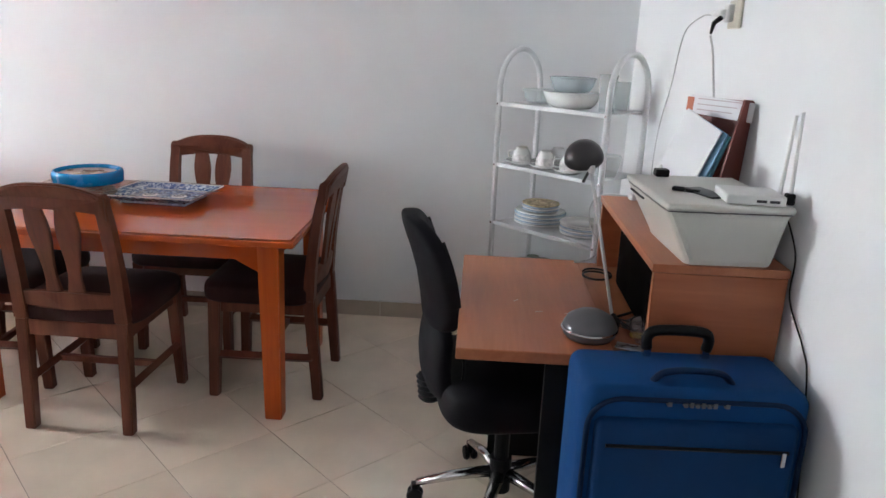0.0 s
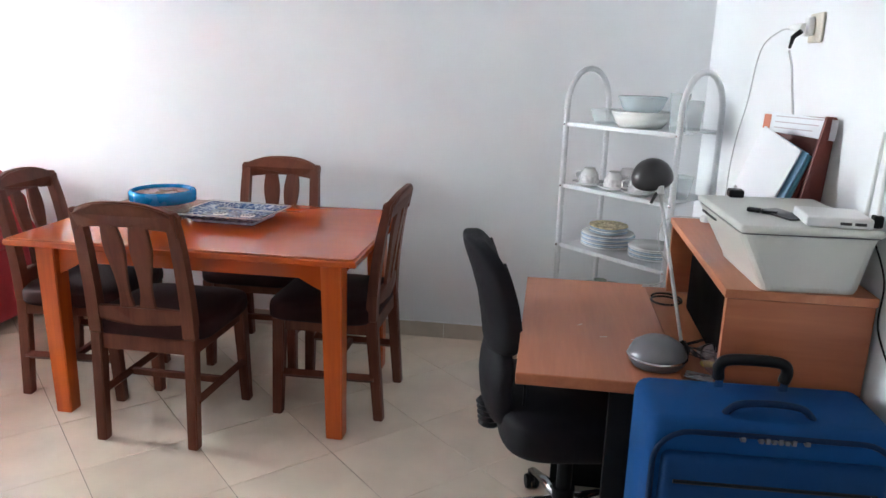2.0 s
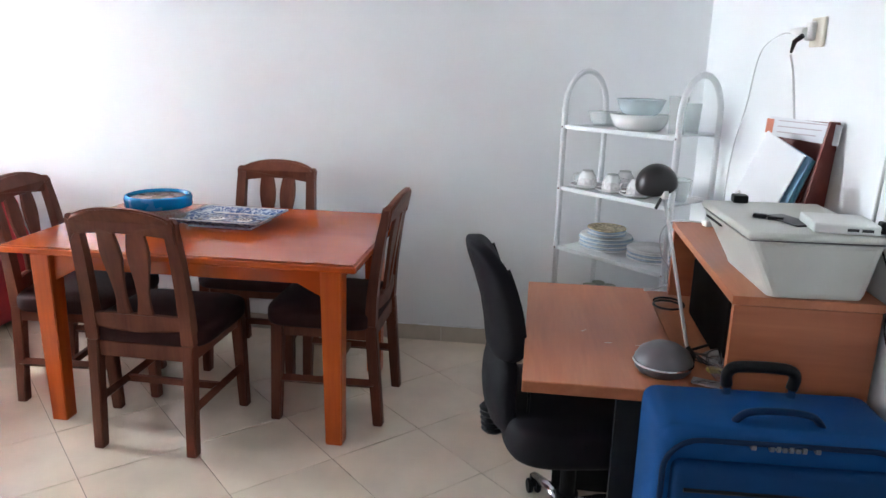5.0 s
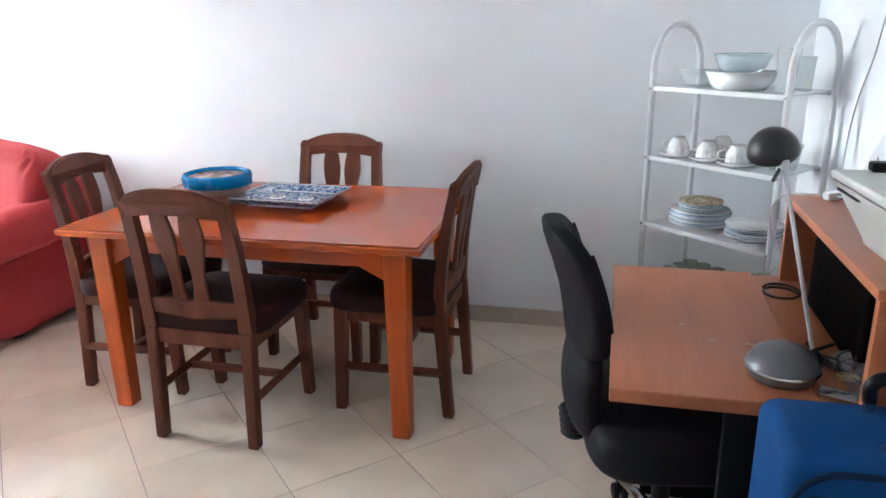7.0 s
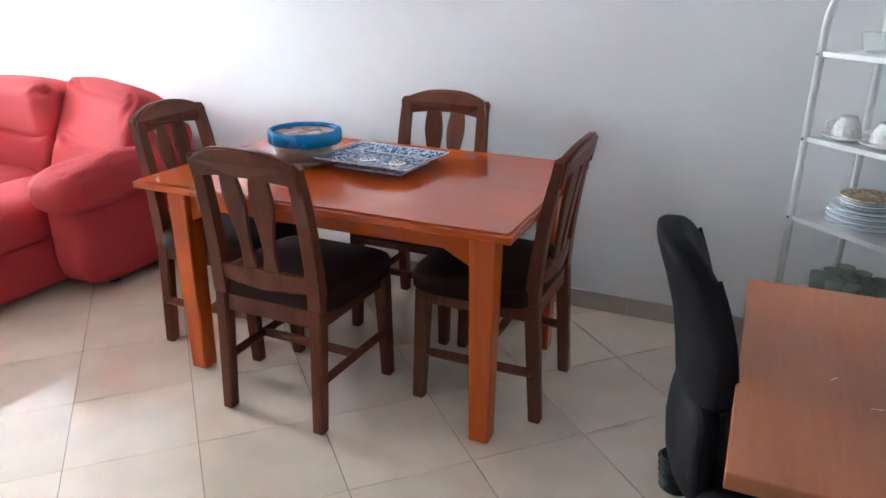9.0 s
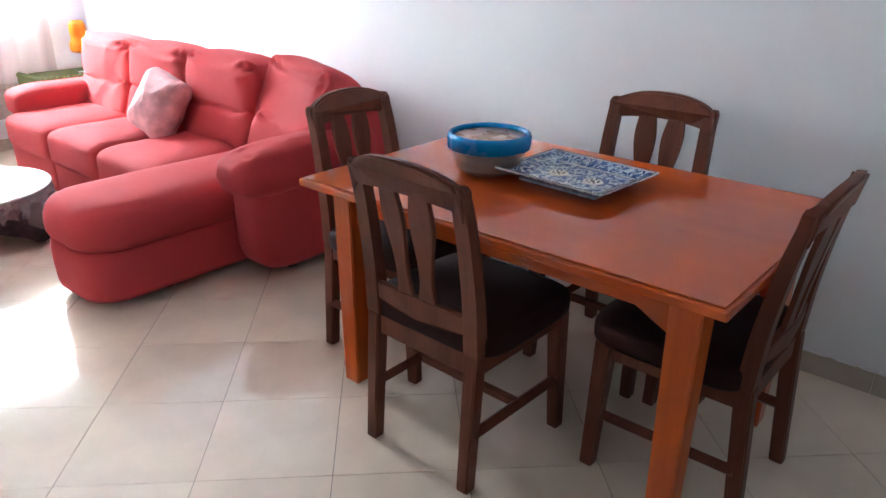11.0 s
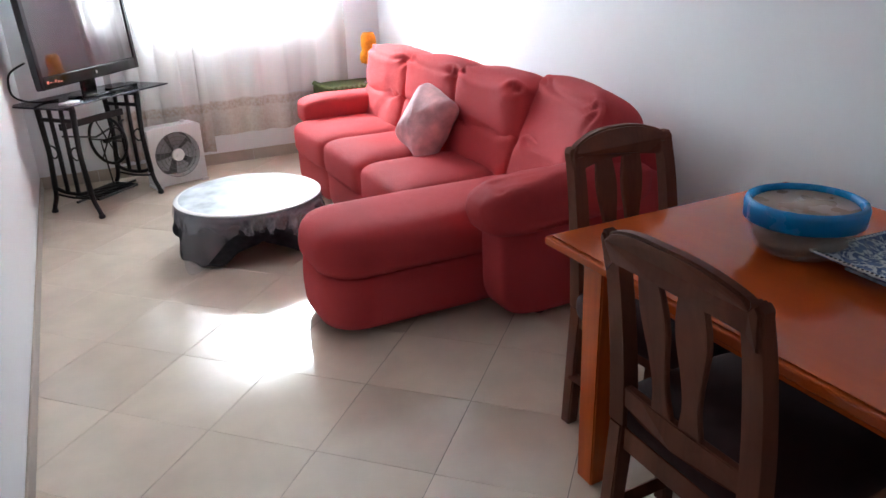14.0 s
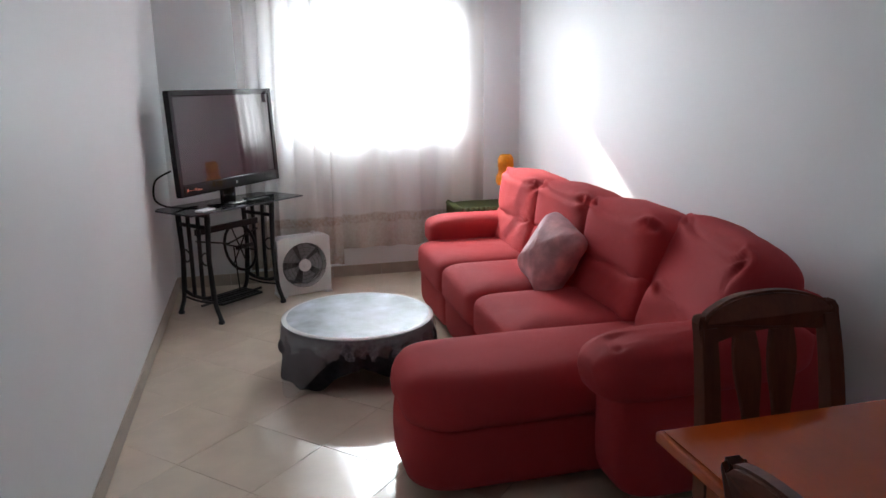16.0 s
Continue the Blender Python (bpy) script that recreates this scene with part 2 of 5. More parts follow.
def curtain_mat():
    """Sheer white voile with a beige embroidered band near the hem."""
    m = bpy.data.materials.new("white_voile")
    m.use_nodes = True
    nt = m.node_tree
    b = nt.nodes["Principled BSDF"]
    tc = nt.nodes.new("ShaderNodeTexCoord")
    sep = nt.nodes.new("ShaderNodeSeparateXYZ")
    nt.links.new(tc.outputs["Object"], sep.inputs[0])
    ramp = nt.nodes.new("ShaderNodeValToRGB")
    ramp.color_ramp.interpolation = "EASE"
    e = ramp.color_ramp.elements
    e[0].position, e[0].color = 0.0, (0.50, 0.36, 0.24, 1)
    e[1].position, e[1].color = 1.0, (0.80, 0.80, 0.80, 1)
    for p, c in ((0.05, (0.60, 0.50, 0.41, 1)), (0.44, (0.62, 0.52, 0.43, 1)), (0.47, (0.42, 0.28, 0.18, 1)),
                 (0.56, (0.46, 0.32, 0.21, 1)), (0.60, (0.82, 0.80, 0.77, 1))):
        el = e.new(p)
        el.color = c
    mr = nt.nodes.new("ShaderNodeMapRange")
    mr.inputs["From Min"].default_value, mr.inputs["From Max"].default_value = 0.20, 0.72
    nt.links.new(sep.outputs[2], mr.inputs["Value"])
    nt.links.new(mr.outputs[0], ramp.inputs[0])
    nz = nt.nodes.new("ShaderNodeTexNoise")
    nz.inputs["Scale"].default_value = 45
    nt.links.new(tc.outputs["Object"], nz.inputs["Vector"])
    mixc = nt.nodes.new("ShaderNodeMix")
    mixc.data_type = "RGBA"
    mixc.inputs[7].default_value = (0.82, 0.785, 0.74, 1)
    nt.links.new(nz.outputs["Fac"], mixc.inputs[0])
    nt.links.new(ramp.outputs[0], mixc.inputs[6])
    nt.links.new(mixc.outputs[2], b.inputs["Base Color"])
    b.inputs["Roughness"].default_value = 0.8
    tl = nt.nodes.new("ShaderNodeBsdfTranslucent")
    nt.links.new(mixc.outputs[2], tl.inputs[0])
    m1 = nt.nodes.new("ShaderNodeMixShader")
    m1.inputs[0].default_value = 0.45
    nt.links.new(b.outputs[0], m1.inputs[1])
    nt.links.new(tl.outputs[0], m1.inputs[2])
    tr = nt.nodes.new("ShaderNodeBsdfTransparent")
    m2 = nt.nodes.new("ShaderNodeMixShader")
    mpf = nt.nodes.new("ShaderNodeMapping")
    mpf.inputs["Scale"].default_value = (0.0, 1.0, 0.06)
    nt.links.new(tc.outputs["Object"], mpf.inputs["Vector"])
    folds = nt.nodes.new("ShaderNodeTexNoise")
    folds.inputs["Scale"].default_value, folds.inputs["Detail"].default_value = 4.5, 1
    nt.links.new(mpf.outputs[0], folds.inputs["Vector"])
    dens = nt.nodes.new("ShaderNodeMapRange")
    dens.inputs["From Min"].default_value, dens.inputs["From Max"].default_value = 0.40, 0.60
    dens.inputs["To Min"].default_value, dens.inputs["To Max"].default_value = 0.50, 0.90
    nt.links.new(folds.outputs["Fac"], dens.inputs["Value"])
    nt.links.new(dens.outputs[0], m2.inputs[0])
    nt.links.new(tr.outputs[0], m2.inputs[1])
    nt.links.new(m1.outputs[0], m2.inputs[2])
    nt.links.new(m2.outputs[0], nt.nodes["Material Output"].inputs[0])
    return m


M_VOILE = curtain_mat()


def tray_mat():
    """Blue and white glazed pattern: scrollwork field, two white medallions, light border."""
    m = bpy.data.materials.new("blue_white_glaze")
    m.use_nodes = True
    nt = m.node_tree
    b = nt.nodes["Principled BSDF"]
    b.inputs["Roughness"].default_value = 0.15
    tc = nt.nodes.new("ShaderNodeTexCoord")
    vo = nt.nodes.new("ShaderNodeTexVoronoi")
    vo.inputs["Scale"].default_value = 38
    nt.links.new(tc.outputs["Object"], vo.inputs["Vector"])
    wv = nt.nodes.new("ShaderNodeTexNoise")
    wv.inputs["Scale"].default_value = 30
    wv.inputs["Distortion"].default_value = 3
    nt.links.new(tc.outputs["Object"], wv.inputs["Vector"])
    cr = nt.nodes.new("ShaderNodeValToRGB")
    cr.color_ramp.elements[0].position, cr.color_ramp.elements[1].position = 0.44, 0.56
    cr.color_ramp.elements[0].color, cr.color_ramp.elements[1].color = (0.03, 0.07, 0.20, 1), (0.50, 0.57, 0.66, 1)
    nt.links.new(wv.outputs["Fac"], cr.inputs[0])
    cr2 = nt.nodes.new("ShaderNodeValToRGB")
    cr2.color_ramp.elements[0].position, cr2.color_ramp.elements[1].position = 0.30, 0.42
    cr2.color_ramp.elements[0].color, cr2.color_ramp.elements[1].color = (0, 0, 0, 1), (1, 1, 1, 1)
    nt.links.new(vo.outputs["Distance"], cr2.inputs[0])
    mx = nt.nodes.new("ShaderNodeMix")
    mx.data_type = "RGBA"
    mx.inputs[6].default_value = (0.08, 0.14, 0.30, 1)
    nt.links.new(cr2.outputs[0], mx.inputs[0])
    nt.links.new(cr.outputs[0], mx.inputs[7])
    nt.links.new(mx.outputs[2], b.inputs["Base Color"])
    return m


M_TRAY = tray_mat()


# ---- mesh helpers ----
def part(name, bm, material, parent=None, label="", smooth=False):
    me = bpy.data.meshes.new(name)
    if smooth:
        for f in bm.faces:
            f.smooth = len(f.verts) < 9
    bm.normal_update()
    bm.to_mesh(me)
    bm.free()
    me.materials.append(material)
    ob = new(name, me)
    ob.parent = parent
    return tagged(ob, label)


def thing(name, m, label, category, group=""):
    ob = new(name)
    ob.empty_display_size = 0.1
    ob.matrix_world = m
    return tagged(ob, label, category, group)


def box(x0, x1, y0, y1, z0, z1, bevel=0.0, segs=2, bm=None, m=None):
    own = bmesh.new()
    bmesh.ops.create_cube(own, size=1.0)
    for v in own.verts:
        v.co = Vector(((x0 + x1) / 2 + v.co.x * (x1 - x0), (y0 + y1) / 2 + v.co.y * (y1 - y0), (z0 + z1) / 2 + v.co.z * (z1 - z0)))
    if bevel:
        bmesh.ops.bevel(own, geom=own.edges[:], offset=bevel, segments=segs, affect="EDGES", profile=0.5)
    if m is not None:
        bmesh.ops.transform(own, matrix=m, verts=own.verts[:])
    return join(bm, own) if bm is not None else own


def join(bm, other):
    me = bpy.data.meshes.new("tmp")
    other.to_mesh(me)
    other.free()
    bm.from_mesh(me)
    bpy.data.meshes.remove(me)
    return bm


def smooth_path(pts, n=6):
    pts = [Vector(p) for p in pts]
    out = []
    for i in range(len(pts) - 1):
        a, b, c, d = pts[max(0, i - 1)], pts[i], pts[i + 1], pts[min(len(pts) - 1, i + 2)]
        for k in range(n):
            t = k / n
            out.append(0.5 * (2 * b + (c - a) * t + (2 * a - 5 * b + 4 * c - d) * t * t + (3 * b - a - 3 * c + d) * t ** 3))
    out.append(pts[-1])
    return out


def tube(pts, r, n=8, bm=None, closed=False, flat=1.0):
    """A round bar along points; r may be a list."""
    bm = bm if bm is not None else bmesh.new()
    pts = [Vector(p) for p in pts]
    k = len(pts)
    rs = r if isinstance(r, (list, tuple)) else [r] * k
    rings = []
    ref = None
    for i, p in enumerate(pts):
        a = pts[(i - 1) % k] if (closed or i > 0) else p
        b = pts[(i + 1) % k] if (closed or i < k - 1) else p
        d = (b - a).normalized()
        if ref is None:
            ref = Vector((0, 0, 1)) if abs(d.z) < 0.9 else Vector((0, 1, 0))
        s = d.cross(ref).normalized()
        u = s.cross(d).normalized()
        ref = u
        rings.append([bm.verts.new(p + rs[i] * (math.cos(2 * math.pi * j / n) * s + flat * math.sin(2 * math.pi * j / n) * u)) for j in range(n)])
    m = k if closed else k - 1
    for i in range(m):
        A, B = rings[i], rings[(i + 1) % k]
        for j in range(n):
            bm.faces.new((A[j], A[(j + 1) % n], B[(j + 1) % n], B[j]))
    if not closed:
        bm.faces.new(rings[0][::-1])
        bm.faces.new(rings[-1])
    return bm


def lathe(profile, n=32, center=(0, 0, 0), bm=None, squash=1.0):
    bm = bm if bm is not None else bmesh.new()
    cx, cy, cz = center
    rings = []
    for r, z in profile:
        if r < 1e-5:
            rings.append([bm.verts.new((cx, cy, cz + z))])
        else:
            rings.append([bm.verts.new((cx + r * math.cos(2 * math.pi * j / n), cy + squash * r * math.sin(2 * math.pi * j / n), cz + z)) for j in range(n)])
    for A, B in zip(rings, rings[1:]):
        for j in range(n):
            a = (A[j % len(A)], A[(j + 1) % len(A)])
            b = (B[j % len(B)], B[(j + 1) % len(B)])
            vs = []
            for v in (a[0], a[1], b[1], b[0]):
                if v not in vs:
                    vs.append(v)
            if len(vs) > 2:
                bm.faces.new(vs)
    return bm


def prism(pts, y0, y1, bevel=0.0, bm=None, m=None):
    """An outline in x and z, given thickness along y."""
    own = bmesh.new()
    A = [own.verts.new((x, y0, z)) for x, z in pts]
    B = [own.verts.new((x, y1, z)) for x, z in pts]
    n = len(pts)
    own.faces.new(A)
    own.faces.new(B[::-1])
    for i in range(n):
        own.faces.new((A[i], B[i], B[(i + 1) % n], A[(i + 1) % n]))
    bmesh.ops.recalc_face_normals(own, faces=own.faces[:])
    if bevel:
        es = [e for e in own.edges if len(e.link_faces) == 2 and e.calc_face_angle(0) > 0.6]
        bmesh.ops.bevel(own, geom=es, offset=bevel, segments=2, affect="EDGES")
    if m is not None:
        bmesh.ops.transform(own, matrix=m, verts=own.verts[:])
    return join(bm, own) if bm is not None else own


def pillow(sx, sy, sz, ex=0.35, ez=0.6, wrinkle=0.008, freq=5.0, seed=0.0, m=None, n=28, crown=0.0):
    """A stuffed cushion: a rounded box with a soft crown and creases."""
    bm = bmesh.new()
    bmesh.ops.create_uvsphere(bm, u_segments=n * 2, v_segments=n, radius=1.0)

    def pw(c, e):
        return math.copysign(abs(c) ** e, c)
    for v in bm.verts:
        x, y, z = v.co
        h = math.hypot(x, y)
        a = math.atan2(y, x)
        px, py = pw(math.cos(a), ex), pw(math.sin(a), ex)
        hh, zz = pw(h, ez), pw(z, ez)
        q = Vector((px * hh * sx / 2, py * hh * sy / 2, zz * sz / 2 * (1 + crown * (1 - hh * hh))))
        d = noise.noise(Vector((q.x * freq + seed, q.y * freq - seed, q.z * freq))) * wrinkle
        d += abs(noise.noise(Vector((q.x * freq * 2.5 + seed, q.y * freq * 1.2, q.z * freq * 2 - seed)))) * -wrinkle * 0.8
        v.co = q + q.normalized() * d
    if m is not None:
        bmesh.ops.transform(bm, matrix=m, verts=bm.verts[:])
    return bm


def structure(name, bm, material, parent=None):
    ob = part(name, bm, material, parent)
    ob["kind"] = "structure"
    return ob


# ---- the room ----
XW, XE, YN, YS, YB, H = -5.66, 1.265, 4.0, 1.375, -0.60, 2.62
XC = -1.05
T = 0.14
WY0, WY1, WZ0, WZ1 = 2.26, 3.47, 1.08, 2.02
floor = structure("floor", box(XW - T, XE + T, YB - T, YN + T, -0.12, -0.0025), M_GROUT)
structure("ceiling", box(XW - T, XE + T, YB - T, YN + T, H, H + 0.12), M_CEIL)
structure("wall_north", box(XW - T, XE + T, YN, YN + T, -0.01, H), M_WALL)
structure("wall_east", box(XE, XE + T, YB, YN, -0.01, H), M_WALL)
structure("wall_south", box(XW - T, XC, YS - T, YS, -0.01, H), M_WALL)
structure("wall_return", box(XC - T, XC, YB - T, YS - T, -0.01, H), M_WALL)
structure("wall_back", box(XC, XE + T, YB - T, YB, -0.01, H), M_WALL)
bm = box(XW - T, XW, YS, WY0, -0.01, H)
box(XW - T, XW, WY1, YN, -0.01, H, bm=bm)
box(XW - T, XW, WY0, WY1, -0.01, WZ0, bm=bm)
box(XW - T, XW, WY0, WY1, WZ1, H, bm=bm)
structure("wall_west", bm, M_WALL)

win = new("window_1")
tagged(win, kind="structure")
bm = bmesh.new()
fx0, fx1 = XW - 0.10, XW - 0.05
for a in ((WY0, WY0 + 0.05, WZ0, WZ1), (WY1 - 0.05, WY1, WZ0, WZ1), (WY0 + 0.05, WY1 - 0.05, WZ0, WZ0 + 0.05), (WY0 + 0.05, WY1 - 0.05, WZ1 - 0.05, WZ1),
          (2.825, 2.875, WZ0 + 0.05, WZ1 - 0.05)):
    box(fx0, fx1, a[0], a[1], a[2], a[3], 0.004, bm=bm)
part("window_frame", bm, M_ALU, win)
part("window_sill", box(XW - T - 0.03, XW + 0.02, WY0 - 0.02, WY1 + 0.02, WZ0 - 0.025, WZ0 + 0.002, 0.004), M_ALU, win)
for y0, y1 in ((WY0 + 0.05, 2.825), (2.875, WY1 - 0.05)):
    p = part("pane", box(XW - 0.078, XW - 0.072, y0, y1, WZ0 + 0.05, WZ1 - 0.05), M_PANE, win)
    p.visible_shadow = False

g = structure("ground", box(-900, 900, -900, 900, -3.4, -3.2), M_GROUND)


def curtain(name, y0, y1, z0, z1, x, folds, depth, seed, label):
    root = thing(name, pose(0, 0, 0), label, "curtain", "window curtains")
    bm = bmesh.new()
    nu, nv = folds * 10, 26
    grid = []
    for i in range(nu + 1):
        u = i / nu
        col = []
        for j in range(nv + 1):
            v = j / nv
            ph = u * folds * 2 * math.pi + 1.3 * math.sin(u * 7 + seed)
            amp = depth * (0.45 + 0.55 * v) * (0.7 + 0.6 * noise.noise(Vector((u * 4, seed, 0))))
            yy = y0 + (y1 - y0) * u + 0.012 * math.sin(ph * 1.0 + v * 2)
            zz = z1 + (z0 - z1) * v
            if j == nv:
                zz += 0.014 * abs(math.sin(u * folds * 3.2))
            col.append(bm.verts.new((x + amp * math.sin(ph + 0.6 * v * math.sin(seed + u * 9)), yy, zz)))
        grid.append(col)
    for i in range(nu):
        for j in range(nv):
            bm.faces.new((grid[i][j], grid[i + 1][j], grid[i + 1][j + 1], grid[i][j + 1]))
    part("fabric", bm, M_VOILE, root, smooth=True)
    bm = tube([(x, y0 - 0.03, z1 + 0.012), (x, y1 + 0.03, z1 + 0.012)], 0.011, 10)
    for yy in (y0 + 0.05, y1 - 0.05):
        tube([(x, yy, z1 + 0.012), (x, yy, H)], 0.006, 8, bm=bm)
    part("curtain_rail", bm, M_ALU, root, "white curtain rail")
    return root


curtain("curtain", 2.28, 3.66, 0.235, 2.52, XW + 0.11, 5, 0.050, 2.0, "sheer white voile curtain with beige embroidered hem over the window")
curtain("curtain", 1.90, 2.56, 0.14, 2.52, XW + 0.19, 6, 0.034, 5.0, "bunched sheer white curtain beside the television")


# ---- dining table and chairs ----
def dining_table():
    x0, x1, y0, y1, zt = -1.49, -0.105, 2.757, 3.675, 0.757
    cx, cy = (x0 + x1) / 2, (y0 + y1) / 2
    t = thing("dining_table", pose(cx, cy, 0, 0, 0, 0), "orange-brown varnished wooden dining table with square legs", "table")
    hx, hy = (x1 - x0) / 2, (y1 - y0) / 2
    part("tabletop", box(-hx, hx, -hy, hy, zt - 0.028, zt - 0.003, 0.006, 3), M_TABLE, t)
    part("top_sheet", box(-hx + 0.012, hx - 0.012, -hy + 0.012, hy - 0.012, zt - 0.001, zt + 0.001), M_TABLE, t, "thin glossy protective sheet")
    ix, iy = hx - 0.115, hy - 0.115
    for sy in (-1, 1):
        L = ix - 0.035
        pts = [(-L, zt - 0.03), (L, zt - 0.03), (L, zt - 0.16)]
        pts += [(L - 0.05, zt - 0.135), (L - 0.10, zt - 0.108), (-L + 0.10, zt - 0.108), (-L + 0.05, zt - 0.135), (-L, zt - 0.16)]
        part("apron", prism(pts, sy * iy - 0.012, sy * iy + 0.012, 0.002), M_TABLE, t)
    for sx in (-1, 1):
        L = iy - 0.035
        pts = [(-L, zt - 0.03), (L, zt - 0.03), (L, zt - 0.16), (L - 0.07, zt - 0.115), (-L + 0.07, zt - 0.115), (-L, zt - 0.16)]
        part("apron", prism(pts, -0.012, 0.012, 0.002, m=pose(sx * ix, 0, 0, 0, 0, 90)), M_TABLE, t)
    for sx in (-1, 1):
        for sy in (-1, 1):
            bm = bmesh.new()
            bmesh.ops.create_cube(bm, size=1.0)
            for v in bm.verts:
                top = v.co.z > 0
                w = 0.082 if top else 0.066
                v.co = Vector((sx * ix + v.co.x * w, sy * iy + v.co.y * w, zt - 0.031 if top else 0.0))
            bmesh.ops.bevel(bm, geom=bm.edges[:], offset=0.004, segments=2, affect="EDGES")
            part("leg", bm, M_TABLEG, t)
    return t


dining_table()


def chair_bar(a, b, wa, wb, bevel=0.004):
    """A straight square bar from a to b with sections wa and wb (x, y)."""
    bm = bmesh.new()
    bmesh.ops.create_cube(bm, size=1.0)
    for v in bm.verts:
        p, w = (b, wb) if v.co.z > 0 else (a, wa)
        v.co = Vector((p[0] + v.co.x * w[0], p[1] + v.co.y * w[1], p[2]))
    bmesh.ops.bevel(bm, geom=bm.edges[:], offset=bevel, segments=2, affect="EDGES")
    return bm


def dining_chair(m, label):
    """Local: seat centre over the origin, sitter looks along +y."""
    t = thing("dining_chair", m, label, "chair", "chairs round the dining table")
    by = -0.195
    for sx in (-1, 1):
        x = sx * 0.188
        bm = chair_bar((x, by - 0.030, 0), (x, by, 0.44), (0.040, 0.040), (0.044, 0.048))
        part("rear_leg", bm, M_CHAIR, t)
        pts = [(x, by, 0.44), (x * 0.995, by - 0.012, 0.60), (x * 0.975, by - 0.038, 0.78), (x * 0.955, by - 0.063, 0.895)]
        sp = smooth_path(pts, 5)
        bm = bmesh.new()
        rings = []
        for i, p in enumerate(sp):
            w = 0.0245 - 0.003 * i / len(sp)
            d = 0.022 - 0.006 * i / len(sp)
            rings.append([bm.verts.new((p.x + a * w, p.y + b * d, p.z)) for a, b in ((-1, -1), (1, -1), (1, 1), (-1, 1))])
        for A, B in zip(rings, rings[1:]):
            for j in range(4):
                bm.faces.new((A[j], A[(j + 1) % 4], B[(j + 1) % 4], B[j]))
        bm.faces.new(rings[0][::-1])
        bm.faces.new(rings[-1])
        bmesh.ops.bevel(bm, geom=[e for e in bm.edges if e.calc_face_angle(0) > 0.7], offset=0.005, segments=2, affect="EDGES")
        part("back_post", bm, M_CHAIR, t)
        bm = chair_bar((sx * 0.205, 0.205, 0), (sx * 0.200, 0.185, 0.43), (0.038, 0.040), (0.050, 0.050))
        part("front_leg", bm, M_CHAIR, t)
        part("side_stretcher", tube([(sx * 0.196, by - 0.012, 0.185), (sx * 0.203, 0.192, 0.185)], 0.021, 4, flat=0.9), M_CHAIR, t)
        part("side_rail", box(sx * 0.196 - 0.012, sx * 0.196 + 0.012, by + 0.018, 0.175, 0.375, 0.43, 0.003), M_CHAIR, t)
    part("front_rail", box(-0.18, 0.18, 0.172, 0.196, 0.375, 0.43, 0.003), M_CHAIR, t)
    part("rear_rail", box(-0.172, 0.172, by - 0.012, by + 0.012, 0.37, 0.43, 0.003), M_CHAIR, t)
    part("cross_stretcher", box(-0.192, 0.192, -0.012, 0.012, 0.172, 0.198, 0.003), M_CHAIR, t)

    def curve_slab(pts, thick, yfun, bevel=0.003):
        """An outline in x and z bent along y by yfun(x, z)."""
        bm = prism(pts, -thick / 2, thick / 2, bevel)
        for v in bm.verts:
            v.co.y += yfun(v.co.x, v.co.z)
        return bm

    def lean(x, z):
        k = max(0.0, (z - 0.50) / 0.43)
        return by - 0.005 - 0.068 * k ** 1.3 - 0.018 * (1 - (x / 0.19) ** 2)
    top = []
    N = 36
    for i in range(N + 1):
        x = -0.206 + 0.412 * i / N
        q = abs(x) / 0.206
        arch = 0.957 - 0.034 * (q / 0.86) ** 2.6
        if q < 0.85:
            z = arch
        elif q < 0.90:
            z = 0.914
        else:
            z = 0.922 + 0.006 * math.cos((q - 0.95) * 30) - 0.30 * max(0, q - 0.95)
        top.append((x, z))
    bot = []
    for i in range(15):
        x = 0.200 - 0.400 * i / 14
        q = x / 0.200
        bot.append((x, 0.846 + 0.020 * (1 - q * q) - (0.03 if abs(q) > 0.93 else 0)))
    bm = prism(top + bot, -0.015, 0.015, 0.006)
    for v in bm.verts:
        if abs(v.co.x) > 0.182:
            v.co.y *= 1.35
        v.co.y += lean(v.co.x, v.co.z)
    part("crest_rail", bm, M_CHAIR, t)
    low = [(-0.175, 0.545), (-0.10, 0.552), (0, 0.556), (0.10, 0.552), (0.175, 0.545), (0.175, 0.492), (0.10, 0.486), (0, 0.482), (-0.10, 0.486), (-0.175, 0.492)]
    part("lower_back_rail", curve_slab(low, 0.022, lean, 0.003), M_CHAIR, t)
    for sx in (-1, 1):
        right, left = [], []
        for i in range(13):
            k = i / 12
            z = 0.545 + (0.866 - 0.545) * k
            c = sx * (0.040 + 0.016 * k)
            w = 0.021 + 0.020 * math.exp(-((k - 0.76) / 0.30) ** 2) + 0.010 * math.exp(-(k / 0.12) ** 2)
            right.append((c + w, z))
            left.append((c - w, z))
        part("splat", curve_slab(right + left[::-1], 0.014, lean, 0.002), M_CHAIR, t)
    bm = pillow(0.484, 0.455, 0.100, 0.34, 0.45, 0.003, 7, 1.0, pose(0, 0.018, 0.457), 22, 0.25)
    for v in bm.verts:
        v.co.z = max(v.co.z, 0.420)
    part("seat", bm, M_SEAT, t, "dark brown upholstered seat pad", True)
    return t


